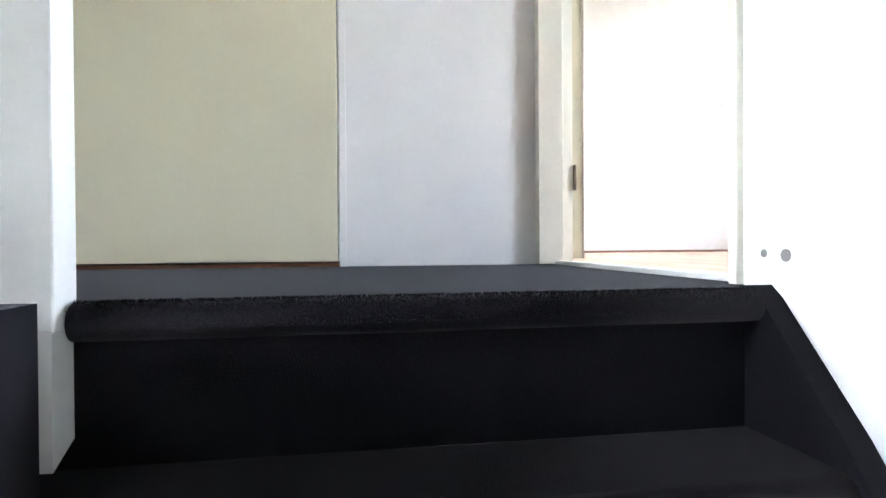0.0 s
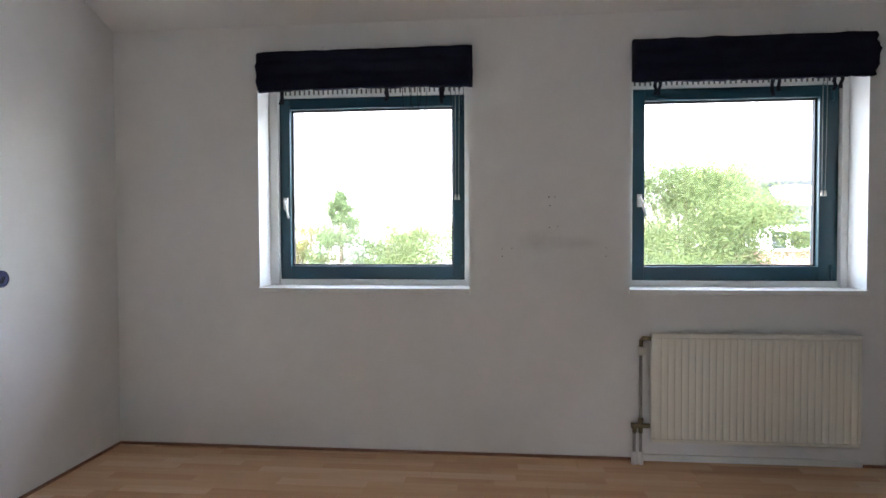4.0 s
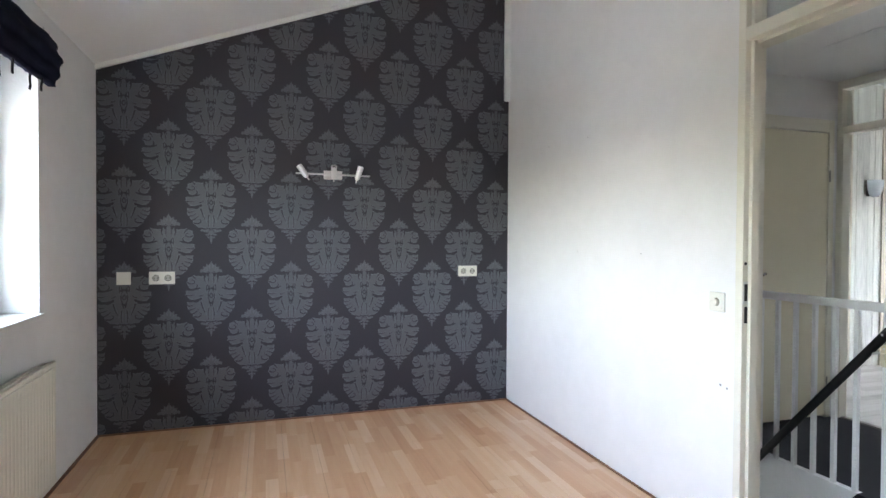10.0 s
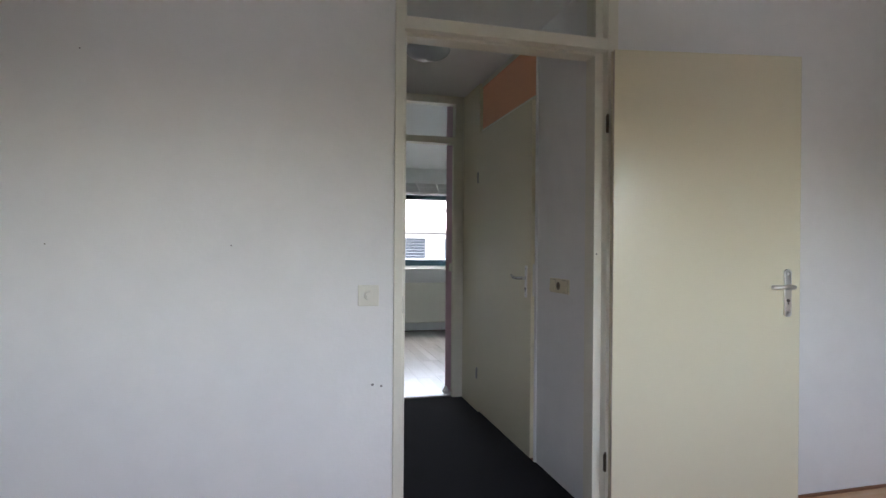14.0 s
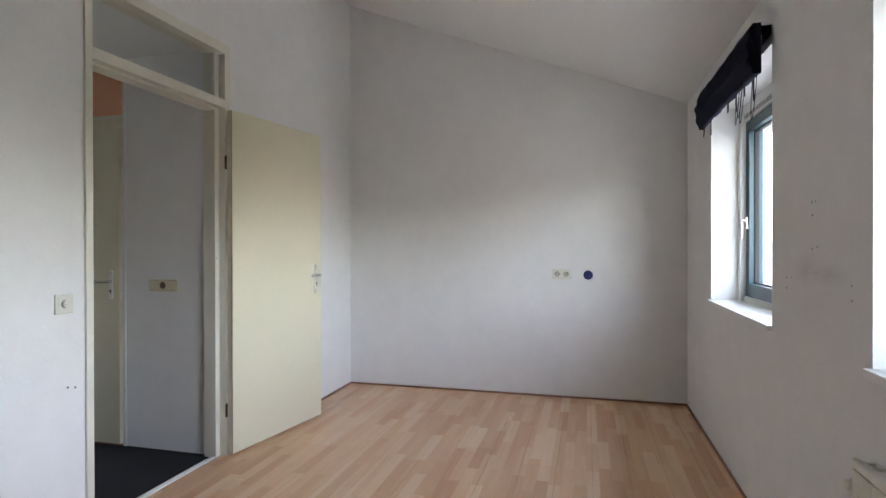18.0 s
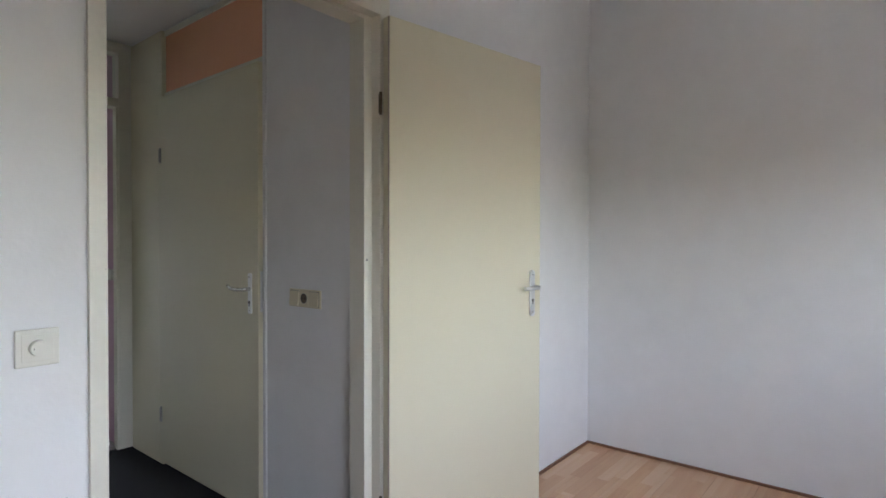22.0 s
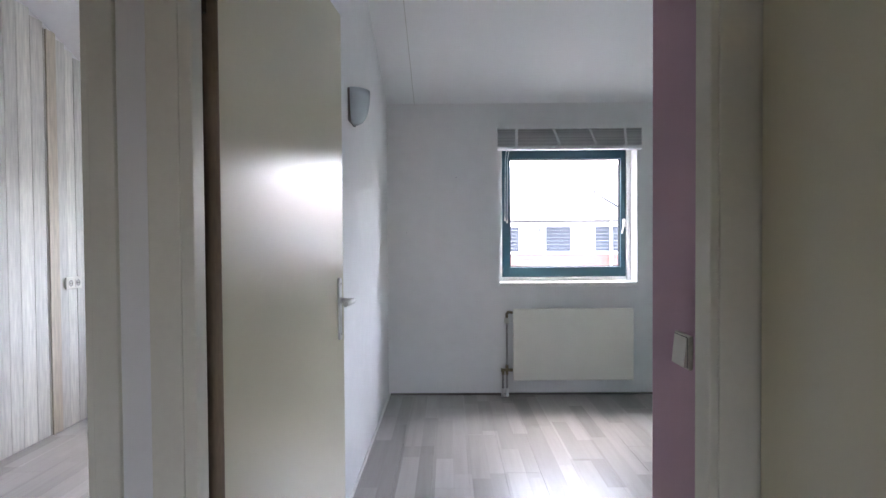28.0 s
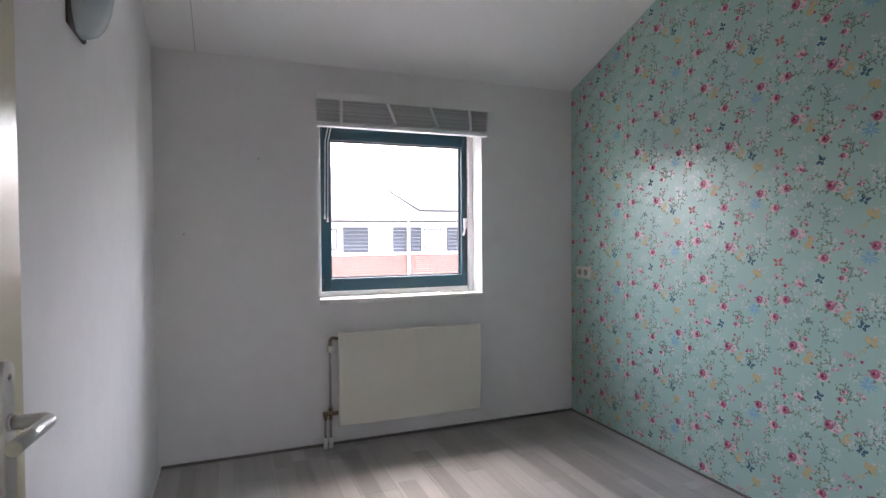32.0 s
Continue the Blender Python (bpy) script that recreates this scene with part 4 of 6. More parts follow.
    for dx in (0.0, 0.032):
        x = px + valve_side * dx
        p1 = bmesh.new()
        tube(p1, [(x, py, zb - 0.03), (x, py, 0.06)], 0.0075)
        p1 = part("floor_pipe", p1, COPPER_PIPE, r, "grey floor pipe", m=v)
        p2 = bmesh.new()
        rod(p2, (x, py, 0.0), (x, py, 0.066), 0.0155, 0.0125, seg=14)
        part("pipe_sleeve", p2, WHITE_GLOSS, p1, "white plastic pipe sleeve")
    return r


radiator("ribbed cream panel radiator below a bedroom window", -1.988, -0.987, 0.124, 0.684, NORTH, -1, True, -1)
radiator("smooth cream panel radiator below the rear window", -4.028, -3.087, 0.135, 0.699, SOUTH, 1, False, 1)
radiator("ribbed cream panel radiator in the adjoining bedroom", -1.67, -0.73, 0.115, 0.69, SOUTH, 1, True, -1)


# ---- blinds ----
def fold_blind(x0, x1, wall, into, z0, z1, label, sag, seed, loops=()):
    """A bunched-up dark fabric blind on a wooden head rail, with ties hanging from it."""
    rnd = random.Random(seed)
    b = thing("fabric_blind", pose((x0 + x1) / 2, wall, z1), label, "window blind", "navy folded blinds")
    v = b.matrix_basis.inverted()
    ya, yb = sorted((wall + into * 0.004, wall + into * 0.045))
    part("head_rail", made((x0 + 0.012, x1 - 0.012, ya, yb, z1 - 0.05, z1 - 0.008), bevel=0.003), NAVY, b, m=v)
    bm = bmesh.new()
    nx, rows = 70, []
    prof = []
    folds = 3
    for i in range(folds * 6 + 1):
        f = i / (folds * 6)
        prof.append((0.078 + 0.022 * math.sin(math.pi * f) + 0.005 * math.sin(f * folds * math.tau), f))
    prof = [(0.046, 0.0)] + prof + [(0.046, 1.0)]
    for i in range(nx + 1):
        x = x0 + (x1 - x0) * i / nx
        ring = []
        for dep, f in prof:
            wob = noise.noise(Vector((x * 7 + seed, f * 5, 0))) * 0.008
            zz = z1 - f * (z1 - z0) + sag * math.sin(math.pi * i / nx) * f + noise.noise(Vector((x * 11, f * 3 + seed, 2))) * 0.006
            if f > 0.95:
                zz += noise.noise(Vector((x * 40, seed, 5))) * 0.006
            ring.append(bm.verts.new((x + noise.noise(Vector((f * 30, seed, i > nx / 2))) * (0.012 if i in (0, nx) else 0.0), wall + into * (dep + wob), zz)))
        rows.append(ring)
    for a, c in zip(rows, rows[1:]):
        for j in range(len(prof) - 1):
            f = bm.faces.new((a[j], a[j + 1], c[j + 1], c[j]))
            f.smooth = True
        bm.faces.new((a[-1], a[0], c[0], c[-1]))
    bm.faces.new(rows[0][::-1])
    bm.faces.new(rows[-1])
    bmesh.ops.recalc_face_normals(bm, faces=bm.faces)
    part("folded_fabric", bm, NAVY, b, "bunched navy fabric", m=v)
    for f in (0.11, 0.605, 0.86):
        for side in (-1, 1):
            x = x0 + (x1 - x0) * f + side * 0.004
            y = wall + into * (0.052 + side * 0.020)
            ln = 0.055 + rnd.random() * 0.025
            bm = bmesh.new()
            line = [(x, y, z0 + 0.02), (x + 0.004 * side, y, z0 - ln * 0.3), (x + 0.006 * rnd.uniform(-1, 1), y, z0 - ln * 0.65), (x + 0.010 * rnd.uniform(-1, 1), y, z0 - ln)]
            for p, q in zip(line, line[1:]):
                prism(bm, [(p[0] - 0.008, p[2]), (p[0] + 0.008, p[2]), (q[0] + 0.008, q[2] - 0.001), (q[0] - 0.008, q[2] - 0.001)], "y", y - 0.002, y + 0.002)
            part("tie", bm, NAVY_CORD, b, "short dark hanging tie", m=v)
    for f, drop, wide in loops:
        x = x0 + (x1 - x0) * f
        bm = bmesh.new()
        y = wall + into * 0.05
        loop = [(x + wide * math.cos(a), y + into * 0.012 * math.sin(a), z0 + 0.012 - drop * math.sin(a)) for a in [math.pi * k / 12 for k in range(13)]]
        tube(bm, loop, 0.0016, seg=5)
        part("cord_loop", bm, NAVY_CORD, b, "thin dark hanging cord loop", m=v)
    for k in range(12):
        bm = bmesh.new()
        x = x0 + (x1 - x0) * rnd.random()
        z = z1 if rnd.random() < 0.5 else z0 + 0.004
        rod(bm, (x, wall + into * 0.07, z - 0.004), (x + rnd.uniform(-0.02, 0.02), wall + into * 0.075, z + (0.016 if z == z1 else -0.018)), 0.0011, 0.0004, seg=4)
        part("frayed_thread", bm, NAVY_CORD, b, "frayed dark thread on the edge", m=v)
    bm = bmesh.new()
    x, y = x1 - 0.105, wall - into * 0.172
    for s in (0.0, 0.022):
        tube(bm, [(x + s, y, HEAD_Z - 0.002), (x + s, y, z0 - 0.06), (x + s * 0.8, y, 1.41)], 0.0024, seg=6)
    cord = part("pull_cord", bm, GREY_CORD, b, "thin grey pull cords", m=v)
    bm = bmesh.new()
    for s in (0.0, 0.018):
        rod(bm, (x + s, y, 1.415), (x + s, y, 1.385), 0.004, 0.0075, seg=10)
    part("cord_end", bm, PLASTIC, cord, "small plastic cord ends")
    return b


fold_blind(-4.045, -2.895, NORTH, -1, 1.957, 2.165, "bunched navy fabric blind with cord loops above the window", 0.006, 3,
           ((0.70, 0.16, 0.024), (0.74, 0.135, 0.030), (0.77, 0.17, 0.026), (0.93, 0.19, 0.034)))
fold_blind(-2.085, -0.935, NORTH, -1, 1.957, 2.165, "bunched navy fabric blind above the window beside the dark wallpaper", -0.006, 8)


def slat_blind(x0, x1, wall, into, z0, z1, label, cord_x):
    """A white slatted blind drawn up into a stack."""
    b = thing("slat_blind", pose((x0 + x1) / 2, wall, z1), label, "window blind", "white slatted blinds")
    v = b.matrix_basis.inverted()

    def d(a, c):
        ya, yb = wall + into * a, wall + into * c
        return min(ya, yb), max(ya, yb)
    part("head_rail", made((x0, x1, *d(0.0, 0.055), z1 - 0.045, z1), bevel=0.003), BLIND_RAIL, b, "white head rail", m=v)
    n = 15
    for i in range(n):
        z = z0 + 0.032 + (z1 - 0.052 - z0 - 0.032) * i / (n - 1)
        j = 0.002 * math.sin(i * 2.3)
        part("slat", made((x0 + 0.004 + j, x1 - 0.004 + j, *d(0.006 + j, 0.056 + j), z - 0.0016, z + 0.0016)), SLAT, b, m=v)
    part("bottom_rail", made((x0 + 0.003, x1 - 0.003, *d(0.006, 0.058), z0, z0 + 0.026), bevel=0.003), BLIND_RAIL, b, m=v)
    for f, skew in ((0.13, 0.0), (0.385, 0.05), (0.635, 0.05), (0.875, 0.012)):
        x = x1 - (x1 - x0) * f
        bm = bmesh.new()
        pts = [(x, z1 - 0.047), (x - skew * 0.25, z1 - 0.07), (x - skew * 0.8, z0 + 0.065), (x - skew, z0 + 0.048), (x - skew * 0.95, z0 + 0.038), (x - skew * 0.2, z0 + 0.032), (x + skew * 0.1, z0 + 0.006)]
        for (xa, za), (xb, zb) in zip(pts, pts[1:]):
            ys = d(0.0595, 0.0625)
            q = [(xa - 0.009, za), (xa + 0.009, za), (xb + 0.009, zb - 0.003), (xb - 0.009, zb - 0.003)]
            prism(bm, q, "y", *ys)
        part("ladder_tape", bm, TAPE, b, "white ladder tape", m=v)
    bm = bmesh.new()
    for s in (0.0, 0.018):
        tube(bm, [(cord_x + s, wall + into * 0.03, z0 + 0.01), (cord_x + s, wall - into * 0.10, z0 - 0.06), (cord_x + s, wall - into * 0.14, 1.40 + s)], 0.0018, seg=6)
    c = part("pull_cord", bm, TAPE, b, "thin white pull cords", m=v)
    bm = bmesh.new()
    for s in (0.0, 0.018):
        rod(bm, (cord_x + s, wall - into * 0.14, 1.405 + s), (cord_x + s, wall - into * 0.14, 1.375 + s), 0.004, 0.007, seg=10)
    part("cord_end", bm, PLASTIC, c)
    return b


slat_blind(-4.11, -2.976, SOUTH, 1, 1.945, 2.150, "white slatted blind drawn up above the rear window", -3.07)
slat_blind(-1.76, -0.645, SOUTH, 1, 1.905, 2.115, "white slatted blind drawn up in the adjoining bedroom", -1.71)


# ---- sockets and switches: plates face their own +y ----
def plate(name, m, kinds, label, category, mat=None, gang=0.0715):
    mat = mat or PLASTIC
    n = len(kinds)
    w, h = n * gang + 0.0095, 0.081 * gang / 0.0715
    s = thing(name, m, label, category)
    part("cover_frame", made((-w / 2, w / 2, 0, 0.009, -h / 2, h / 2), bevel=0.003), mat, s)
    for i, k in enumerate(kinds):
        x = (i - (n - 1) / 2) * gang
        if k == "socket":
            bm = made((x - 0.027, x + 0.027, 0.009, 0.0115, -0.027, 0.027), bevel=0.001)
            ins = part("socket_insert", bm, mat, s)
            # flat discs: their darker colours carry the shade inside the well
            bm = bmesh.new()
            rod(bm, (x, 0.0112, 0), (x, 0.0122, 0), 0.0205, seg=24)
            well = part("socket_well", bm, SOCKET_DARK, ins, "shaded round socket well")
            bm = bmesh.new()
            rod(bm, (x, 0.0118, 0), (x, 0.0126, 0), 0.017, seg=24)
            part("well_floor", bm, BROWN_WELL if mat is YELLOWED else SOCKET_SHADE, ins)
            bm = bmesh.new()
            for dx in (-0.0095, 0.0095):
                rod(bm, (x + dx, 0.0124, 0), (x + dx, 0.0130, 0), 0.0036, seg=10)
            part("pin_holes", bm, BLACK_SEAL, ins, "two dark pin holes")
        elif k == "dimmer":
            part("dimmer_insert", made((x - 0.029, x + 0.029, 0.009, 0.0105, -0.029, 0.029), bevel=0.0007), mat, s)
            bm = bmesh.new()
            rod(bm, (x, 0.0105, 0), (x, 0.026, 0), 0.0175, 0.0155, seg=28)
            knob = part("dimmer_knob", bm, mat, s, "round dimmer knob")
            bm = made((x + 0.010, x + 0.0115, 0.0262, 0.0268, -0.002, 0.002))
            part("knob_mark", bm, SOCKET_DARK, knob)
        elif k == "switch":
            bm = prism(bmesh.new(), [(0.009, -0.029), (0.0165, -0.029), (0.0105, 0.029), (0.009, 0.029)], "x", x - 0.029, x + 0.029)
            part("rocker", bm, mat, s, "tilted switch rocker")
            part("rocker_gap", made((x - 0.0305, x + 0.0305, 0.0088, 0.0093, -0.0305, 0.0305)), SOCKET_DARK, s)
        else:
            part("blank_insert", made((x - 0.029, x + 0.029, 0.009, 0.0105, -0.029, 0.029), bevel=0.0007), mat, s)
    return s


plate("wall_socket", pose(-0.003, 0.335, 1.017, 0, 0, 90), ("socket", "socket"), "white double socket on dark damask wallpaper", "socket")
plate("wall_socket", pose(-0.003, 2.444, 0.996, 0, 0, 90), ("socket", "socket"), "white double socket beside a blank plate on dark wallpaper", "socket")
plate("blank_plate", pose(-0.003, 2.664, 0.996, 0, 0, 90), ("blank",), "white blank cover plate on dark wallpaper", "cover plate")
plate("wall_socket", pose(WEST, 1.866, 1.006, 0, 0, -90), ("socket", "socket"), "cream double socket on the white end wall", "socket")
plate("dimmer_switch", pose(-2.109, 0, 1.001, 0, 0, 0), ("dimmer",), "white dimmer switch beside the bedroom door", "light switch")
plate("wall_socket", pose(HALL_W, -0.42, 1.0, 0, 0, -90), ("switch", "socket", "switch"), "yellowed triple plate with socket and two switches", "socket", YELLOWED, 0.0645)
plate("wall_socket", pose(B_WEST + 0.0032, -5.375, 1.02, 0, 0, -90), ("socket", "socket"), "cream double socket on flowered wallpaper", "socket")
plate("light_switch", pose(-3.06, -2.262, 1.03, 0, 0, -90), ("switch",), "white light switch on the pink wall", "light switch", None, 0.0600)
plate("wall_socket", pose(-0.030, -4.855, 0.97, 0, 0, 90), ("socket", "socket"), "cream double socket on whitewashed boards", "socket")

# open round junction box, dark blue inside
box_ = thing("junction_box", pose(WEST, 2.074, 1.0), "open dark blue round junction box in the white wall", "junction box")
bm = bmesh.new()
ring = [(0.037 * math.cos(a), 0.037 * math.sin(a)) for a in [i * math.tau / 28 for i in range(28)]]
inn = [(0.033 * math.cos(a), 0.033 * math.sin(a)) for a in [i * math.tau / 28 for i in range(28)]]
vo = [bm.verts.new((0.004, p[0], p[1])) for p in ring]
vi = [bm.verts.new((0.004, p[0], p[1])) for p in inn]
vb = [bm.verts.new((0.0, p[0], p[1])) for p in ring]
vd = [bm.verts.new((0.0015, p[0], p[1])) for p in inn]
for i in range(28):
    j = (i + 1) % 28
    bm.faces.new((vo[i], vo[j], vi[j], vi[i]))
    bm.faces.new((vb[i], vb[j], vo[j], vo[i]))
    bm.faces.new((vi[i], vi[j], vd[j], vd[i]))
bm.faces.new(vd)
bmesh.ops.recalc_face_normals(bm, faces=bm.faces)
part("box_rim", bm, BLUE_PLASTIC, box_)
bm = bmesh.new()
for dy in (-0.014, 0.004, 0.016):
    tube(bm, [(0.0015, dy, 0.01), (0.006, dy * 0.6, -0.004), (0.003, dy * 0.2, -0.018)], 0.0018, seg=6)
part("loose_wires", bm, BLACK_SEAL, box_, "dark loose wire ends")

# ---- lamps ----
lamp = thing("wall_lamp", pose(-0.003, 1.355, 1.704), "brushed steel wall bar with three spotlights", "wall lamp")
part("wall_plate", made((-0.024, 0, -0.064, 0.064, -0.030, 0.030), bevel=0.004), STEEL, lamp, "square steel wall plate")
bm = bmesh.new()
rod(bm, (-0.05, -0.255, -0.001), (-0.05, 0.255, 0.001), 0.0065)
rod(bm, (-0.024, 0.0, 0), (-0.05, 0.0, 0), 0.009)
part("bar", bm, STEEL, lamp, "slim steel bar")
for y, d in ((0.205, (0.05, 0.57, 0.82)), (0.0, (-0.55, 0.05, 0.82)), (-0.172, (-0.28, -0.24, 0.9))):
    dv = Vector(d).normalized()
    c = Vector((-0.066, y, 0.008))
    bm = bmesh.new()
    rod(bm, c - dv * 0.030, c + dv * 0.056, 0.0195, 0.0205, seg=20, caps=False)
    rod(bm, c - dv * 0.031, c - dv * 0.029, 0.0195, seg=20)
    rod(bm, c - dv * 0.044, c - dv * 0.030, 0.009, 0.0195, seg=20)
    rod(bm, c - dv * 0.066, c - dv * 0.044, 0.004, 0.005, seg=10)
    sp = part("spot_head", bm, STEEL, lamp, "tilting steel spot head")
    bm = bmesh.new()
    rod(bm, c + dv * 0.040, c + dv * 0.044, 0.0190, seg=20)
    part("bulb_recess", bm, BLACK_SEAL, sp, "dark empty lamp opening")
    bm = bmesh.new()
    rod(bm, (-0.05, y, 0), c, 0.006, seg=8)
    part("pivot", bm, CHROME, lamp)


def bowl_lamp(m, label):
    """A half-bowl uplight that faces its own +y."""
    lp = thing("wall_lamp", m, label, "wall lamp", "half-bowl wall lamps")
    part("back_plate", made((-0.085, 0.085, 0, 0.012, -0.085, 0.075), bevel=0.004), SOCKET_DARK, lp, "dark back plate")
    bm = bmesh.new()
    rows = []
    for i in range(9):
        b = i / 8 * math.pi / 2
        z, r = 0.075 - 0.165 * math.sin(b), math.cos(b) ** 0.6 if i < 8 else 0.0
        rows.append([bm.verts.new((0.092 * r * math.cos(a), 0.012 + 0.085 * r * math.sin(a), z)) for a in [k * math.pi / 16 for k in range(17)]])
    for a, c in zip(rows, rows[1:]):
        for k in range(16):
            f = bm.faces.new((a[k], a[k + 1], c[k + 1], c[k]))
            f.smooth = True
    bmesh.ops.remove_doubles(bm, verts=bm.verts, dist=1e-5)
    bmesh.ops.recalc_face_normals(bm, faces=bm.faces)
    sol = bmesh.ops.solidify(bm, geom=list(bm.faces), thickness=0.004)
    part("glass_bowl", bm, FROSTED, lp, "frosted grey glass half bowl")
    return lp


bowl_lamp(pose(PART_B, -3.90, 1.915, 0, 0, 90), "frosted half-bowl wall lamp above the open door")
bowl_lamp(pose(-0.03, -3.98, 1.80, 0, 0, 90), "frosted half-bowl wall lamp on whitewashed boards")

lamp = thing("ceiling_lamp", pose(-2.58, -1.08, HALL_Z), "round frosted ceiling lamp on the landing", "ceiling lamp")
bm = bmesh.new()
rod(bm, (0, 0, -0.028), (0, 0, 0), 0.118, 0.118, seg=36)
part("base_ring", bm, YELLOWED, lamp, "cream base ring")
bm = bmesh.new()
rows = []
for i in range(8):
    b = i / 7 * math.pi / 2
    rows.append([bm.verts.new((0.135 * math.cos(b) * math.cos(a), 0.135 * math.cos(b) * math.sin(a), -0.024 - 0.062 * math.sin(b))) for a in [k * math.tau / 32 for k in range(32)]])
for a, c in zip(rows, rows[1:]):
    for k in range(32):
        f = bm.faces.new((a[k], a[(k + 1) % 32], c[(k + 1) % 32], c[k]))
        f.smooth = True
bmesh.ops.remove_doubles(bm, verts=bm.verts, dist=1e-5)
bmesh.ops.recalc_face_normals(bm, faces=bm.faces)
part("glass_dome", bm, FROSTED, lamp, "frosted glass dome")

# attic hatch in the landing ceiling
hatch = thing("attic_hatch", pose(-1.95, -1.6, HALL_Z), "white closed attic hatch with a metal catch", "hatch", kind="structure")
inv = hatch.matrix_basis.inverted()
part("hatch_panel", made((-2.35, -1.55, -1.93, -1.3, HALL_Z - 0.006, HALL_Z - 0.001), bevel=0.001), CEILING, hatch, m=inv)
part("hatch_gap", made((-2.354, -1.546, -1.9345, -1.931, HALL_Z - 0.0066, HALL_Z - 0.0005), (-2.3535, -2.351, -1.931, -1.3, HALL_Z - 0.0062, HALL_Z - 0.0005)), SOCKET_DARK, hatch, "dark gap beside the hatch", m=inv)
bm = bmesh.new()
tube(bm, [(-2.325, -1.545, HALL_Z - 0.011), (-2.25, -1.545, HALL_Z - 0.011), (-2.235, -1.605, HALL_Z - 0.03), (-2.205, -1.625, HALL_Z - 0.03)], 0.006, seg=8)
part("catch", bm, BRASS, hatch, "dull metal catch", m=inv)

# ---- screw holes and scuffs left on the walls ----
def marks(name, pts, axis, level, into, label, mat=None):
    t0 = thing(name, pose(*[(level if axis == "x" else pts[0][0]), (pts[0][0] if axis == "x" else level), pts[0][1]]), label, "screw holes")
    v = t0.matrix_basis.inverted()
    for u, z, r in pts:
        bm = bmesh.new()
        a = (level, u, z) if axis == "x" else (u, level, z)
        b = (level + into * 0.0012, u, z) if axis == "x" else (u, level + into * 0.0012, z)
        rod(bm, a, b, r, seg=9)
        part("plug", bm, mat or PLUG, t0, m=v)


marks("screw_holes", [(-2.495, 1.383, 0.004), (-2.465, 1.383, 0.003), (-2.49, 1.338, 0.004), (-2.492, 1.222, 0.0035), (-2.45, 1.228, 0.003), (-2.742, 1.11, 0.003), (-2.74, 1.07, 0.003), (-2.69, 1.112, 0.0025), (-2.20, 1.115, 0.003), (-2.2, 1.07, 0.003)], "y", NORTH, -1, "old screw holes on the white wall between the windows")
marks("screw_holes", [(-2.162, 0.648, 0.0045), (-2.128, 0.655, 0.005)], "y", 0.0, 1, "two old screw holes beside the bedroom door")
marks("screw_holes", [(-1.61, 1.19, 0.0025), (-1.02, 1.19, 0.0025), (-1.12, 1.86, 0.0025), (-0.65, 1.88, 0.0025)], "y", 0.0, 1, "scattered small nail holes on the white wall")
marks("screw_holes", [(-2.165, 0.047, 0.006), (-2.125, 0.045, 0.009)], "y", HALL_N, -1, "two old screw plugs above the stairs")
marks("screw_holes", [(-2.65, 1.74, 0.004), (-2.25, 1.3, 0.003)], "y", SOUTH, 1, "small nail holes beside the rear window")
GRIME = bpy.data.materials.new("wall_grime")
GRIME.use_nodes = True
gn, gl = GRIME.node_tree.nodes, GRIME.node_tree.links
gn["Principled BSDF"].inputs["Base Color"].default_value = (0.20, 0.185, 0.165, 1)
gn["Principled BSDF"].inputs["Roughness"].default_value = 0.8
g_co, g_ball, g_noise, g_mul, g_gain = gn.new("ShaderNodeTexCoord"), gn.new("ShaderNodeTexGradient"), gn.new("ShaderNodeTexNoise"), gn.new("ShaderNodeMath"), gn.new("ShaderNodeMath")
g_ball.gradient_type = "SPHERICAL"
g_noise.inputs["Scale"].default_value = 3.5
g_noise.inputs["Detail"].default_value = 6.0
g_mul.operation = g_gain.operation = "MULTIPLY"
g_gain.inputs[1].default_value = 0.24
gl.new(g_co.outputs["Object"], g_ball.inputs[0])
gl.new(g_co.outputs["Object"], g_noise.inputs["Vector"])
gl.new(g_ball.outputs["Fac"], g_mul.inputs[0])
gl.new(g_noise.outputs["Fac"], g_mul.inputs[1])
gl.new(g_mul.outputs[0], g_gain.inputs[0])
gl.new(g_gain.outputs[0], gn["Principled BSDF"].inputs["Alpha"])


def smudge(x, z, w, h, label):
    """A faint rubbed mark on the wall between the windows."""
    bm = bmesh.new()
    bm.faces.new([bm.verts.new((math.cos(k * math.tau / 24), 0, math.sin(k * math.tau / 24))) for k in range(24)])
    me = bpy.data.meshes.new("wall_smudge")
    bm.to_mesh(me)
    bm.free()
    me.materials.append(GRIME)
    ob = new("wall_smudge", me)
    ob.matrix_basis = pose(x, NORTH - 0.002, z) @ Matrix.Diagonal((w, 1, h, 1))
    tagged(ob, label, "smudge")


smudge(-2.545, 1.15, 0.13, 0.075, "faint grey rubbed smudge on the white wall between the windows")
smudge(-2.36, 1.14, 0.16, 0.045, "faint grey streak on the white wall between the windows")
part_clip = thing("door_wedge", pose(-3.02, -2.25, 0), "small white folded card at the foot of the door frame", "door wedge")
part("card", prism(bmesh.new(), [(-0.01, 0.0), (0.03, 0.0), (0.0, 0.05)], "y", -0.03, 0.03), WHITE_GLOSS, part_clip)
bits = thing("sill_scraps", pose(-3.93, -5.62, SILL_Z + 0.03), "small white plastic scraps lying on the window sill", "scraps")
for i in range(5):
    a = i * 1.3
    part("scrap", made((-0.022 + 0.045 * i - 0.09, 0.02 + 0.045 * i - 0.09, -0.008, 0.010 + 0.004 * (i % 2), 0.0, 0.007 + 0.004 * (i % 3)), bevel=0.002), PLASTIC, bits)


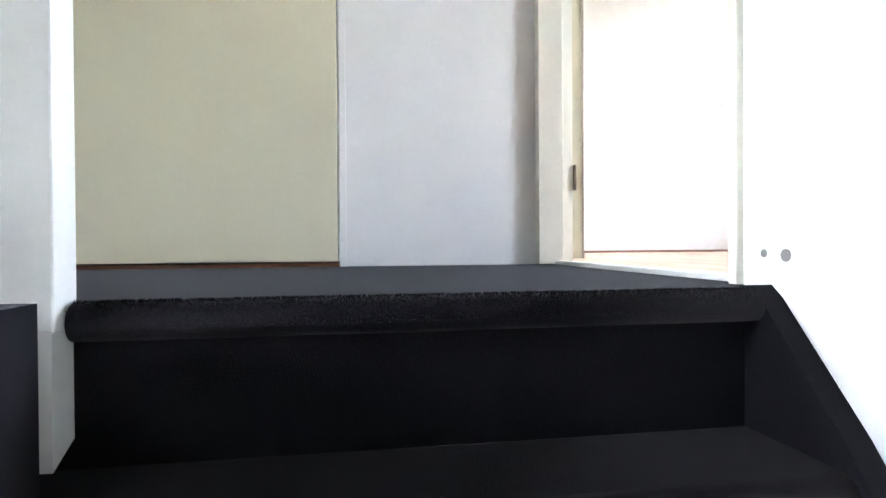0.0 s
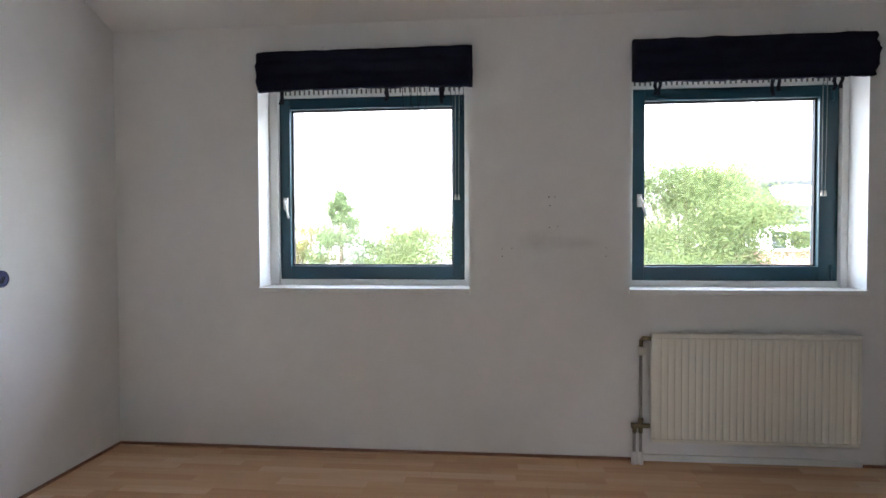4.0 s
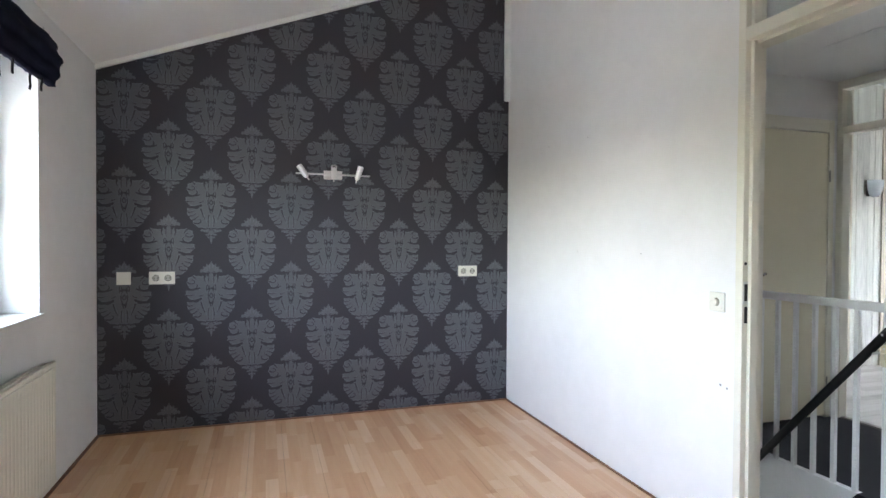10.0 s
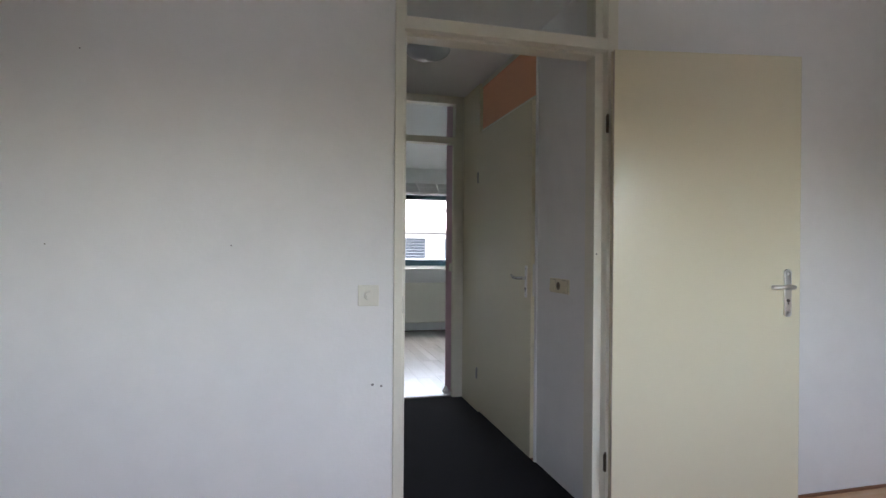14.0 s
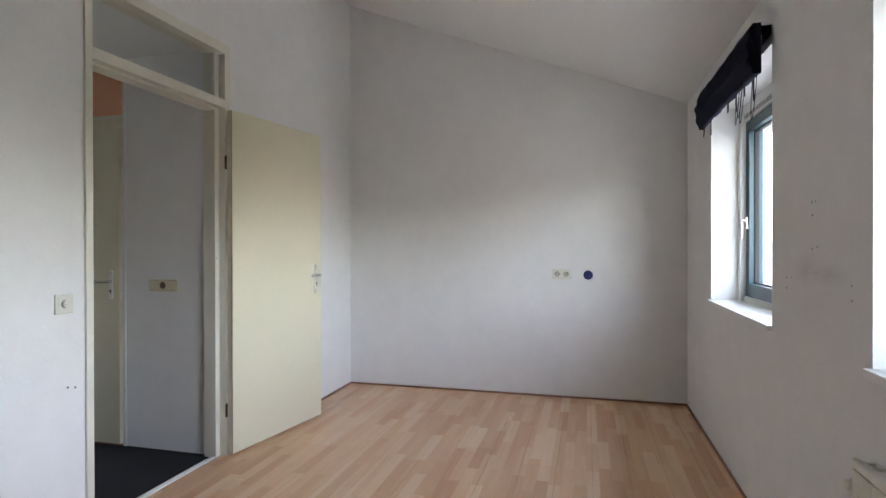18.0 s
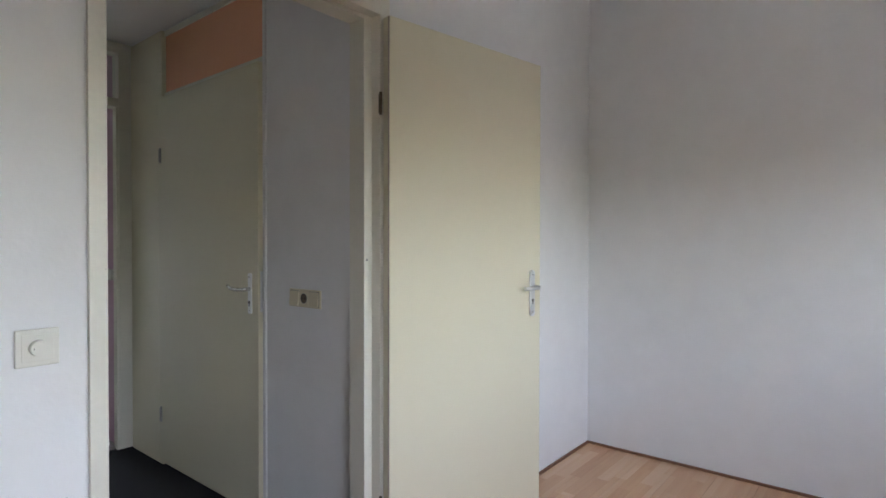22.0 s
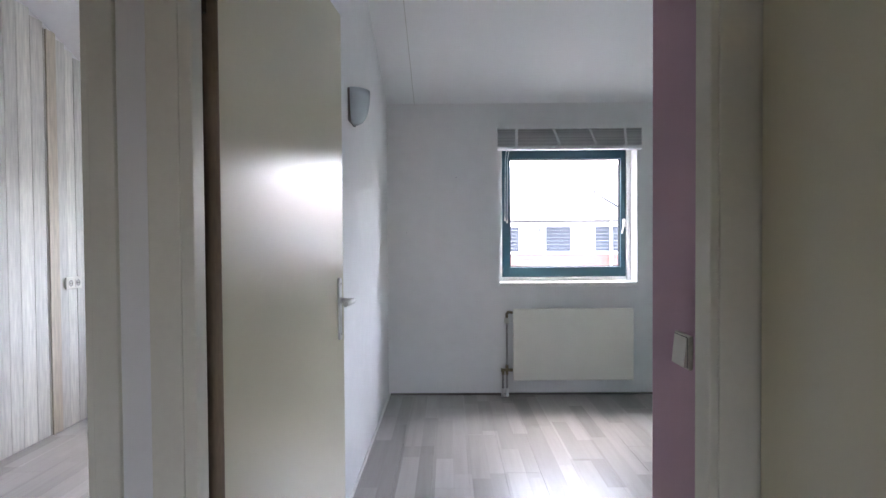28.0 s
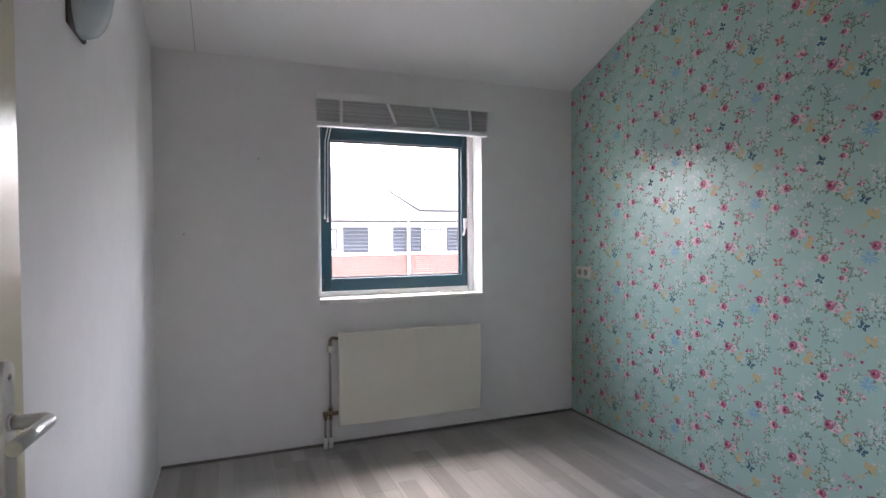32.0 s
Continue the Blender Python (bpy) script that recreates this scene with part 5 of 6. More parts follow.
# ---- wallpaper of the dark end wall ----
paper = structure("wallpaper_dark", prism(bmesh.new(), [(0.0, 0.0), (NORTH, 0.0), (NORTH, CEIL_N), (0.0, roof_z(0))], "x", -0.003, 0.0), DARK_PAPER, "charcoal wallpaper with slate grey damask medallions", "wallpaper")


def drop_leaf(cx, cy, ang, ln, wd, bend=0.0, n=7):
    """Outline of a pointed leaf from (cx, cy), as a list of points."""
    up, dn = [], []
    for i in range(n + 1):
        f = i / n
        w = wd * math.sin(math.pi * f ** 0.75) * 0.5
        a = ang + bend * f
        x, y = cx + math.cos(ang + bend * f * 0.5) * ln * f, cy + math.sin(ang + bend * f * 0.5) * ln * f
        up.append((x - math.sin(a) * w, y + math.cos(a) * w))
        if 0 < i < n:
            dn.append((x + math.sin(a) * w, y - math.cos(a) * w))
    return up + dn[::-1]


def disc(cx, cy, rx, ry, n=10):
    return [(cx + rx * math.cos(i * math.tau / n), cy + ry * math.sin(i * math.tau / n)) for i in range(n)]


def damask():
    """One medallion, mirrored about its axis, as rows of short strips: a palmette crown, a stem with an oval jewel,
    pairs of scrolled acanthus lobes with scalloped edges, and a pendant."""
    # acanthus lobes: centre, half width, half height, tilt, scallops round the edge
    lobes = [(0.091, 0.104, 0.058, 0.047, 0.30, 9), (0.046, 0.104, 0.046, 0.026, 1.25, 6), (0.094, 0.033, 0.062, 0.037, 0.10, 10), (0.046, 0.050, 0.044, 0.024, 1.2, 6),
             (0.090, -0.050, 0.062, 0.048, 0.75, 10), (0.070, -0.100, 0.050, 0.036, 0.65, 8), (0.036, -0.020, 0.050, 0.022, 1.35, 7), (0.034, -0.122, 0.032, 0.022, 0.4, 5), (0.018, -0.080, 0.060, 0.020, 1.45, 7)]
    # leaves: root, tip, width
    leaves = [((0.0, 0.150), (0.0, 0.245), 0.026), ((0.004, 0.164), (0.029, 0.228), 0.020), ((0.006, 0.164), (0.050, 0.210), 0.020), ((0.008, 0.168), (0.062, 0.190), 0.018),
              ((0.0, 0.060), (0.0, 0.178), 0.034), ((0.006, 0.070), (0.034, 0.160), 0.018), ((0.0, -0.020), (0.0, -0.165), 0.022), ((0.008, -0.040), (0.030, -0.126), 0.016), ((0.010, 0.000), (0.036, 0.066), 0.013), ((0.0, -0.030), (0.0, 0.080), 0.044),
              ((0.0, -0.140), (0.0, -0.246), 0.014), ((0.004, -0.172), (0.058, -0.154), 0.015), ((0.004, -0.178), (0.036, -0.188), 0.012), ((0.0, -0.188), (0.024, -0.208), 0.013), ((0.006, -0.158), (0.034, -0.146), 0.014)]
    # beads: centre, radius
    beads = [(0.0, 0.022, 0.016), (0.0, 0.184, 0.015), (0.060, 0.180, 0.009), (0.056, -0.158, 0.008), (0.0, -0.172, 0.015), (0.0, -0.208, 0.009)]
    # dark scrolls cut into the lobes: start, bend, end, half width at the start and at the end
    cuts = [((0.156, 0.072), (0.118, 0.050), (0.070, 0.072), 0.0058, 0.0034), ((0.098, 0.066), (0.078, 0.080), (0.088, 0.096), 0.0040, 0.0020),
            ((0.142, 0.106), (0.118, 0.092), (0.102, 0.106), 0.0036, 0.0020), ((0.102, 0.106), (0.100, 0.124), (0.118, 0.124), 0.0022, 0.0014), ((0.112, 0.148), (0.096, 0.136), (0.092, 0.122), 0.0030, 0.0012),
            ((0.160, -0.004), (0.118, -0.022), (0.062, 0.004), 0.0060, 0.0046), ((0.108, -0.010), (0.084, -0.022), (0.074, -0.006), 0.0056, 0.0030), ((0.150, 0.026), (0.124, 0.020), (0.096, 0.032), 0.0026, 0.0012),
            ((0.138, -0.042), (0.118, -0.044), (0.104, -0.032), 0.0028, 0.0012), ((0.134, -0.068), (0.110, -0.066), (0.094, -0.050), 0.0028, 0.0012), ((0.116, -0.094), (0.094, -0.086), (0.076, -0.066), 0.0034, 0.0014),
            ((0.100, -0.112), (0.078, -0.120), (0.062, -0.104), 0.0040, 0.0026), ((0.062, -0.104), (0.058, -0.086), (0.076, -0.088), 0.0026, 0.0016), ((0.062, -0.020), (0.056, -0.050), (0.040, -0.084), 0.0040, 0.0018),
            ((0.040, 0.152), (0.046, 0.136), (0.036, 0.112), 0.0050, 0.0018), ((0.024, 0.092), (0.032, 0.072), (0.026, 0.052), 0.0026, 0.0016), ((0.070, 0.020), (0.058, 0.020), (0.046, 0.032), 0.0026, 0.0012),
            ((0.012, 0.150), (0.018, 0.130), (0.013, 0.104), 0.0020, 0.0014), ((0.014, -0.060), (0.020, -0.090), (0.016, -0.130), 0.0030, 0.0020), ((0.000, -0.146), (0.014, -0.150), (0.030, -0.142), 0.0018, 0.0030),
            ((0.000, 0.168), (0.010, 0.170), (0.020, 0.178), 0.0014, 0.0022), ((0.000, -0.190), (0.008, -0.192), (0.014, -0.196), 0.0014, 0.0026)]
    path = []
    for a, b, c, r, q in cuts:
        for i in range(17):
            f = i / 16
            path.append(((1 - f) ** 2 * a[0] + 2 * f * (1 - f) * b[0] + f * f * c[0], (1 - f) ** 2 * a[1] + 2 * f * (1 - f) * b[1] + f * f * c[1], (r + (q - r) * f) * 1.3))

    def inside(u, v):
        """0: bare paper, 1: print, 2: paler print."""
        hit = 0
        for x, y, rx, ry, tilt, n in lobes:
            p, q = (u - x) * math.cos(tilt) + (v - y) * math.sin(tilt), (v - y) * math.cos(tilt) - (u - x) * math.sin(tilt)
            d = math.hypot(p / rx, q / ry)
            edge = 0.92 + 0.12 * abs(math.sin(math.atan2(q / ry, p / rx) * n / 2))
            if d < edge:
                hit = 2 if d > edge - 0.11 and hit != 1 else 1
        for (ax, ay), (bx, by), w in leaves:
            ln = math.hypot(bx - ax, by - ay)
            f = ((u - ax) * (bx - ax) + (v - ay) * (by - ay)) / ln ** 2
            g = abs((u - ax) * (by - ay) - (v - ay) * (bx - ax)) / ln
            if 0 < f < 1 and g < w * 0.5 * math.sin(math.pi * f ** 1.3) ** 0.8 * (1 + 0.15 * math.sin(f * 19)):
                hit = 2 if g > w * 0.26 else 1
        for x, y, r in beads:
            if math.hypot(u - x, v - y) < r:
                hit = 1
        if not hit:
            return 0
        q = math.hypot(u / 0.020, (v - 0.022) / 0.050)
        if 0.84 < q < 1.04 or (q < 0.8 and abs(math.hypot(u / 0.009, (v - 0.022) / 0.013) - 1) < 0.3):
            return 0
        for x, y, r in path:
            d = (u - x) ** 2 + (v - y) ** 2
            if d < r * r:
                return 0
            if v > y and d < (r + 0.003) ** 2:
                hit = 2
        return hit

    out, step = [], 0.0031
    for row in range(int(0.49 / step)):
        v = -0.245 + row * step
        runs, start, was = [], 0.0, 0
        for col in range(60):
            u = col * step
            now = inside(u + step / 2, v + step / 2) if col < 59 else 0
            if now != was:
                if was:
                    runs.append((start, u, was - 1))
                start, was = u, now
        for a, b, k in runs:
            if a == 0.0:
                out.append(([(-b, v), (b, v), (b, v + step), (-b, v + step)], k))
            else:
                out.append(([(a, v), (b, v), (b, v + step), (a, v + step)], k))
                out.append(([(-b, v), (-a, v), (-a, v + step), (-b, v + step)], k))
    return out


verts, faces, slots = [], [], []
shape = damask()
COL, ROW, DAMASK_Y, DAMASK_Z = 0.2555, 0.617, 0.1065, 0.235
for ci in range(-1, 13):
    cy = DAMASK_Y + COL * ci
    for ri in range(-1, 7):
        cz = DAMASK_Z + ROW * (ri + (0.5 if ci % 2 else 0.0))
        for p, k in shape:
            pts = [(min(max(cy - u, 0.002), NORTH - 0.002), cz + w * 1.03) for u, w in p]
            if abs(pts[0][0] - pts[1][0]) < 0.002 or any(z < 0.006 or z > roof_z(y) - 0.032 for y, z in pts):
                continue
            b = len(verts)
            verts += [(-0.0034, y, z) for y, z in pts]
            faces.append(tuple(range(b, b + 4)))
            slots.append(k)
me = bpy.data.meshes.new("damask_print")
me.from_pydata(verts, [], faces)
me.materials.append(DAMASK)
me.materials.append(DAMASK_LIGHT)
me.polygons.foreach_set("material_index", slots)
print_ = new("damask_print", me)
print_.parent = paper
tagged(print_, kind="stuff")

# ---- flowered wallpaper of the rear bedroom ----
paper = structure("wallpaper_flowered", prism(bmesh.new(), [(SOUTH, 0.0), (-2.44, 0.0), (-2.44, roof_z(-2.44)), (SOUTH, CEIL_S)], "x", B_WEST, B_WEST + 0.003), MINT, "mint green wallpaper with roses, blossoms and butterflies", "wallpaper")
PRINTS = [ROSE, ROSE_DEEP, ROSE_PALE, LEAF_PRINT, YELLOW_PRINT, BLUE_PRINT, NAVY_PRINT, RED_PRINT, TWIG_PRINT, WHITE_PRINT, BLUSH_PRINT]
rnd = random.Random(11)
tile = []


def leafs(cx, cy, n, r0, ln, wd, slot, start=0.0, spread=math.tau):
    for i in range(n):
        a = start + spread * i / n + rnd.uniform(-0.2, 0.2)
        tile.append((drop_leaf(cx + math.cos(a) * r0, cy + math.sin(a) * r0, a, ln * rnd.uniform(0.8, 1.2), wd, rnd.uniform(-0.5, 0.5), 5), slot))


def rose(cx, cy, r, side=1.0):
    """A deep pink bud with pale petals to one side, small leaves and buds round it."""
    r *= 1.08
    leafs(cx + side * r * 0.6, cy, 5, r * 1.15, r * 0.9, r * 0.42, 3, rnd.random() * 3)
    for i in range(11):
        a = i * math.tau / 11 + rnd.random() * 0.5
        tile.append((disc(cx + side * r * 0.85 + math.cos(a) * r * 0.8, cy - r * 0.15 + math.sin(a) * r * 0.62, r * 0.52, r * 0.42, 7), (2, 10, 10)[i % 3]))
    for i in range(5):
        a = rnd.random() * math.tau
        tile.append((drop_leaf(cx + side * r * 0.9 + math.cos(a) * r * 0.75, cy - r * 0.15 + math.sin(a) * r * 0.6, a + 1.4, r * 0.5, r * 0.13, 0.8, 4), 0))
    tile.append((disc(cx, cy, r * 0.80, r * 0.84, 10), 0))
    tile.append((drop_leaf(cx - r * 0.5, cy - r * 0.3, 0.7, r * 1.1, r * 0.5, 0.6, 5), 1))
    tile.append((drop_leaf(cx - r * 0.1, cy + r * 0.45, -0.4, r * 0.7, r * 0.24, -0.8, 4), 2))


def blossom(cx, cy, r):
    """Loose white petals with a faint twig."""
    r *= 1.15
    for i in range(11):
        a = i * math.tau / 11 + rnd.random() * 0.8
        q = r * rnd.uniform(0.3, 2.1)
        tile.append((drop_leaf(cx + math.cos(a) * q * 0.6, cy + math.sin(a) * q * 0.6, a + rnd.uniform(-0.7, 0.7), r * rnd.uniform(0.7, 1.2), r * 0.42, rnd.uniform(-0.8, 0.8), 4), 9))
    tile.append((disc(cx, cy, r * 0.22, r * 0.2, 6), (4, 10)[rnd.random() < 0.5]))


def butterfly(cx, cy, s, slot, turn):
    for a, l in ((0.75, 1.0), (2.39, 1.0), (-0.6, 0.72), (-2.54, 0.72)):
        tile.append((drop_leaf(cx + math.cos(a + turn) * s * 0.1, cy + math.sin(a + turn) * s * 0.1, a + turn, s * l, s * 0.52, 0.0, 5), slot))
        tile.append((disc(cx + math.cos(a + turn) * s * 0.6 * l, cy + math.sin(a + turn) * s * 0.6 * l, s * 0.09, s * 0.08, 6), 5 if slot == 6 else 1))


def twig(x, y, ang, n, slot=8):
    for i in range(n):
        ln = 0.012
        x2, y2 = x + math.cos(ang) * ln, y + math.sin(ang) * ln
        nx, ny = -math.sin(ang) * 0.0010, math.cos(ang) * 0.0010
        tile.append(([(x - nx, y - ny), (x2 - nx, y2 - ny), (x2 + nx, y2 + ny), (x + nx, y + ny)], slot))
        s = 1 if i % 2 else -1
        tile.append((drop_leaf(x2, y2, ang + s * rnd.uniform(0.5, 1.1), rnd.uniform(0.010, 0.022), 0.0065, s * 0.4, 4), slot))
        x, y = x2, y2
        ang += rnd.uniform(-0.5, 0.5)


T = 0.498
# the large bouquet
twig(0.02, -0.01, 0.9, 7, 3)
twig(0.07, 0.02, 0.6, 7, 3)
twig(-0.01, -0.04, -0.8, 4, 3)
for q in ((-0.050, 0.014, 0.021, 1.0), (0.086, 0.028, 0.020, -1.0), (0.034, -0.056, 0.018, -0.5), (0.153, 0.109, 0.017, -0.6), (0.079, 0.091, 0.010, 0.5)):
    rose(*q)
leafs(-0.075, -0.033, 9, 0.003, 0.034, 0.008, 5)
for q in ((0.022, 0.105, 0.017), (0.099, -0.024, 0.018), (0.130, 0.060, 0.012), (-0.02, 0.06, 0.010)):
    blossom(*q)
# single roses with ochre leaves
for u, v, k in ((0.118, -0.172, 1.0), (-0.222, -0.238, 1.0)):
    rose(u, v, 0.023, k)
    leafs(u + 0.055, v - 0.035, 5, 0.004, 0.034, 0.014, 4, -1.6, 2.6)
    twig(u - 0.02, v - 0.02, 3.3, 4, 3)
    blossom(u - 0.05, v + 0.045, 0.016)
    blossom(u - 0.045, v + 0.0, 0.011)
# loose pale cluster
rose(-0.246, -0.041, 0.019, -0.2)
blossom(-0.224, 0.018, 0.017)
twig(-0.20, -0.06, -0.9, 7, 3)
twig(-0.15, -0.12, 1.5, 6, 3)
rose(-0.178, -0.120, 0.012, 0.8)
rose(-0.165, -0.085, 0.009, 0.3)
# butterflies
butterfly(-0.094, 0.192, 0.026, 6, -0.5)
butterfly(-0.262, -0.131, 0.026, 6, 1.2)
butterfly(0.045, 0.191, 0.030, 7, 0.1)
butterfly(-0.155, 0.067, 0.020, 2, -0.6)
# grey twigs, ochre leaf sprays, white blossoms
for a in (0.2, 1.3, 2.4, 3.6, 5.2):
    twig(-0.034, 0.259 - T, a, 4)
blossom(-0.03, 0.262 - T, 0.016)
blossom(-0.045, -0.19, 0.017)
leafs(-0.067, 0.125, 5, 0.004, 0.036, 0.015, 4, 0.2, 2.4)
twig(-0.072, 0.115, 4.0, 4, 4)
for a in (1.2, 0.2, 4.8):
    twig(-0.254, 0.10, a, 5)
twig(0.14, -0.075, 0.4, 5)
leafs(0.176, -0.06, 4, 0.004, 0.026, 0.008, 8, 0.2, 2.0)
for q in ((0.165, 0.17, 0.015), (0.19, 0.185, 0.011), (0.205, 0.03, 0.012), (-0.125, -0.02, 0.012), (0.03, -0.13, 0.011), (-0.14, 0.215, 0.012), (-0.02, 0.155, 0.010)):
    blossom(*q)
# sprays of small buds and leaves between the larger flowers
for u, v, a in ((0.055, 0.135, 1.1), (-0.115, 0.045, 2.5), (0.185, 0.075, -0.3), (0.155, -0.125, 0.9), (-0.175, -0.19, 0.4), (-0.20, -0.005, 2.2), (0.01, -0.085, -1.9), (-0.09, -0.075, 3.9), (0.20, -0.21, 0.5), (-0.10, -0.235, 5.0)):
    twig(u, v, a, 4, 3)
    for i in range(4):
        x, y = u + rnd.uniform(-0.026, 0.026), v + rnd.uniform(-0.026, 0.026)
        tile.append((disc(x, y, 0.0075, 0.0065, 7), (2, 10, 0, 2)[i]))
        tile.append((drop_leaf(x - 0.003, y - 0.002, rnd.random() * 6, 0.009, 0.005, 0.5, 4), (1, 0)[i % 2]))
for i in range(26):
    u, v = rnd.uniform(-0.25, 0.25), rnd.uniform(-0.25, 0.25)
    twig(u, v, rnd.random() * 6.3, rnd.choice((2, 3, 4)), rnd.choice((8, 8, 3)))
    tile.append((disc(u + 0.012, v + 0.006, 0.006, 0.005, 6), rnd.choice((2, 10, 9))))
for u, v in ((0.225, 0.115), (-0.19, 0.15), (0.085, -0.235), (-0.01, -0.01), (0.175, -0.02)):
    blossom(u, v, 0.013)
verts, faces, slots = [], [], []
for ci in range(-1, 8):
    for ri in range(-1, 8):
        oy, oz = -3.957 + (ci - 4) * T, 0.957 - 3 * T + ri * T + (T / 2 + 0.012 if ci % 2 else 0.0)
        for k, (p, s) in enumerate(tile):
            pts = [(oy + u, oz + v) for u, v in p]
            if any(y < SOUTH + 0.004 or y > -2.444 or z < 0.014 or z > roof_z(y) - 0.004 for y, z in pts):
                continue
            b = len(verts)
            lift = B_WEST + 0.0032 + 0.000008 * (k % 120)
            verts += [(lift, y, z) for y, z in pts]
            faces.append(tuple(range(b, b + len(pts))))
            slots.append(s)
me = bpy.data.meshes.new("flower_print")
me.from_pydata(verts, [], faces)
for x in PRINTS:
    me.materials.append(x)
me.polygons.foreach_set("material_index", slots)
flowers = new("flower_print", me)
flowers.parent = paper
tagged(flowers, kind="stuff")

# ---- whitewashed boards on the end wall of the adjoining bedroom ----
boards = thing("wall_boards", pose(-0.012, -3.8, 0), "whitewashed vertical wooden boards with bare pine battens", "wall cladding", kind="structure")
inv = boards.matrix_basis.inverted()
y = SOUTH + 0.005
BATT = [-5.225, -4.735, -4.22, -3.71, -3.21, -2.71]
rnd = random.Random(5)
while y < HALL_S - 0.20:
    w = rnd.choice((0.085, 0.095, 0.11))
    d = 0.016 + rnd.random() * 0.003
    part("board", made((-d, -0.002, y, y + w - 0.004, 0.002, roof_z(y) - 0.01)), BOARD, boards, m=inv)
    y += w
for b in BATT:
    part("batten", made((-0.030, -0.019, b, b + 0.085, 0.002, roof_z(b) - 0.012), bevel=0.002), BATTEN, boards, "bare pine batten", m=inv)

# ---- outdoors: houses across the street ----
def house_row(name, y, side, x0, x1, label):
    """A terrace whose facade stands at y and faces us; side: +1 where it faces +y."""
    h = thing(name, pose((x0 + x1) / 2, y - side * 4, -2.9), label, "house")
    v = h.matrix_basis.inverted()

    def d(a, b):
        ya, yb = y + side * a, y + side * b
        return min(ya, yb), max(ya, yb)
    part("wall", made((x0, x1, *d(-8, -0.12), -2.9, 1.9)), MORTAR, h, m=v)
    part("upper_panel", made((x0, x1, *d(-0.12, -0.03), 0.78, 1.86)), FACADE_WHITE, h, "white upper facade panels", m=v)
    # the eaves' shadow on the facade, built as a dark strip
    part("gutter_shadow_board", made((x0, x1, *d(-0.02, 0.01), 1.74, 1.80)), SIDING, h, "dark strip standing in for the shadow under the eaves", m=v)
    part("cornice", made((x0 - 0.2, x1 + 0.2, *d(-0.1, 0.35), 1.80, 1.90), (x0, x1, *d(-0.1, 0.02), 0.70, 0.78)), FACADE_WHITE, h, "white eaves and string course", m=v)
    bm = bmesh.new()
    prism(bm, [(y + side * 0.45, 1.88), (y - side * 4, 4.0), (y - side * 8.3, 1.9), (y - side * 8.3, 1.75), (y - side * 4, 3.8), (y + side * 0.45, 1.78)], "x", x0 - 0.2, x1 + 0.2)
    roof = part("roof", bm, TILE, h, "pale tiled roof", m=v)
    tl = bmesh.new()
    n = int((x1 - x0) / 0.3)
    for i in range(n):
        x = x0 + i * 0.3
        rod(tl, (x, y + side * 0.48, 1.865), (x, y + side * 0.36, 1.925), 0.045, seg=8)
    part("eaves_tiles", tl, TILE, roof, "row of rounded eaves tiles")
    bx = x0
    while bx < x1 - 3.9:
        for a, b in ((1.04, 1.46), (1.54, 2.0), (2.80, 3.60)):
            for i in range(7):
                z = 0.79 + i * 0.115
                part("siding_board", made((bx + a, bx + b, *d(-0.03, 0.0), z, z + 0.107)), SIDING, h, m=v)
        wn_ = part("window", made((bx + 0.30, bx + 1.03, *d(-0.03, 0.03), 0.84, 1.58), bevel=0.01), FACADE_WHITE, h, "white framed house window", m=v)
        part("pane", made((bx + 0.39, bx + 0.94, *d(0.025, 0.035), 0.93, 1.49)), FACADE_WHITE, wn_)
        part("pane_gap", made((bx + 0.335, bx + 0.995, *d(0.028, 0.032), 0.875, 1.545)), SIDING, wn_, "grey gap round the pane")
        bm = bmesh.new()
        rod(bm, (bx + 1.5, y + side * 0.06, -2.8), (bx + 1.5, y + side * 0.06, 1.8), 0.045, seg=10)
        part("rain_pipe", bm, FACADE_WHITE, h, "white rain pipe", m=v)
        bx += 4.25 if -3.5 < bx < 0 else 3.45
    return h


hs = house_row("terraced_house", -19.0, 1, -26.62, 18.0, "row of brick houses with white and grey upper panels")
inv = hs.matrix_basis.inverted()
bv, bf = [], []
for r in range(18):
    z = 0.70 - 0.066 * (r + 1)
    for i in range(70):
        x = -12.6 + 0.215 * i + (0.107 if r % 2 else 0)
        b = len(bv)
        bv += [(x, -19.12, z), (x + 0.205, -19.12, z), (x + 0.205, -19.02, z), (x, -19.02, z), (x, -19.12, z + 0.056), (x + 0.205, -19.12, z + 0.056), (x + 0.205, -19.02, z + 0.056), (x, -19.02, z + 0.056)]
        bf += [(b, b + 3, b + 2, b + 1), (b + 4, b + 5, b + 6, b + 7), (b, b + 1, b + 5, b + 4), (b + 1, b + 2, b + 6, b + 5), (b + 2, b + 3, b + 7, b + 6), (b + 3, b, b + 4, b + 7)]
me = bpy.data.meshes.new("brickwork")
me.from_pydata(bv, [], bf)
me.materials.append(BRICK)
bw = new("brickwork", me)
bw.parent = hs
bw.matrix_basis = inv
tagged(bw, kind="stuff")
lower = part("lower_wall", made((-26.6, 18.0, -19.115, -19.04, -2.9, 0.70)), PALE_MORTAR, hs, "mortar bed of the lower facade", m=inv)
bm = bmesh.new()
tube(bm, [(-10.6, -19.0, 2.13), (-8.28, -19.0, 2.13), (-7.72, -20.4, 2.82), (-7.70, -20.4, 2.92)], 0.035, seg=8)
part("roof_flashing", bm, DARK_TILE, hs, "dark flashing line on the roof", m=inv)

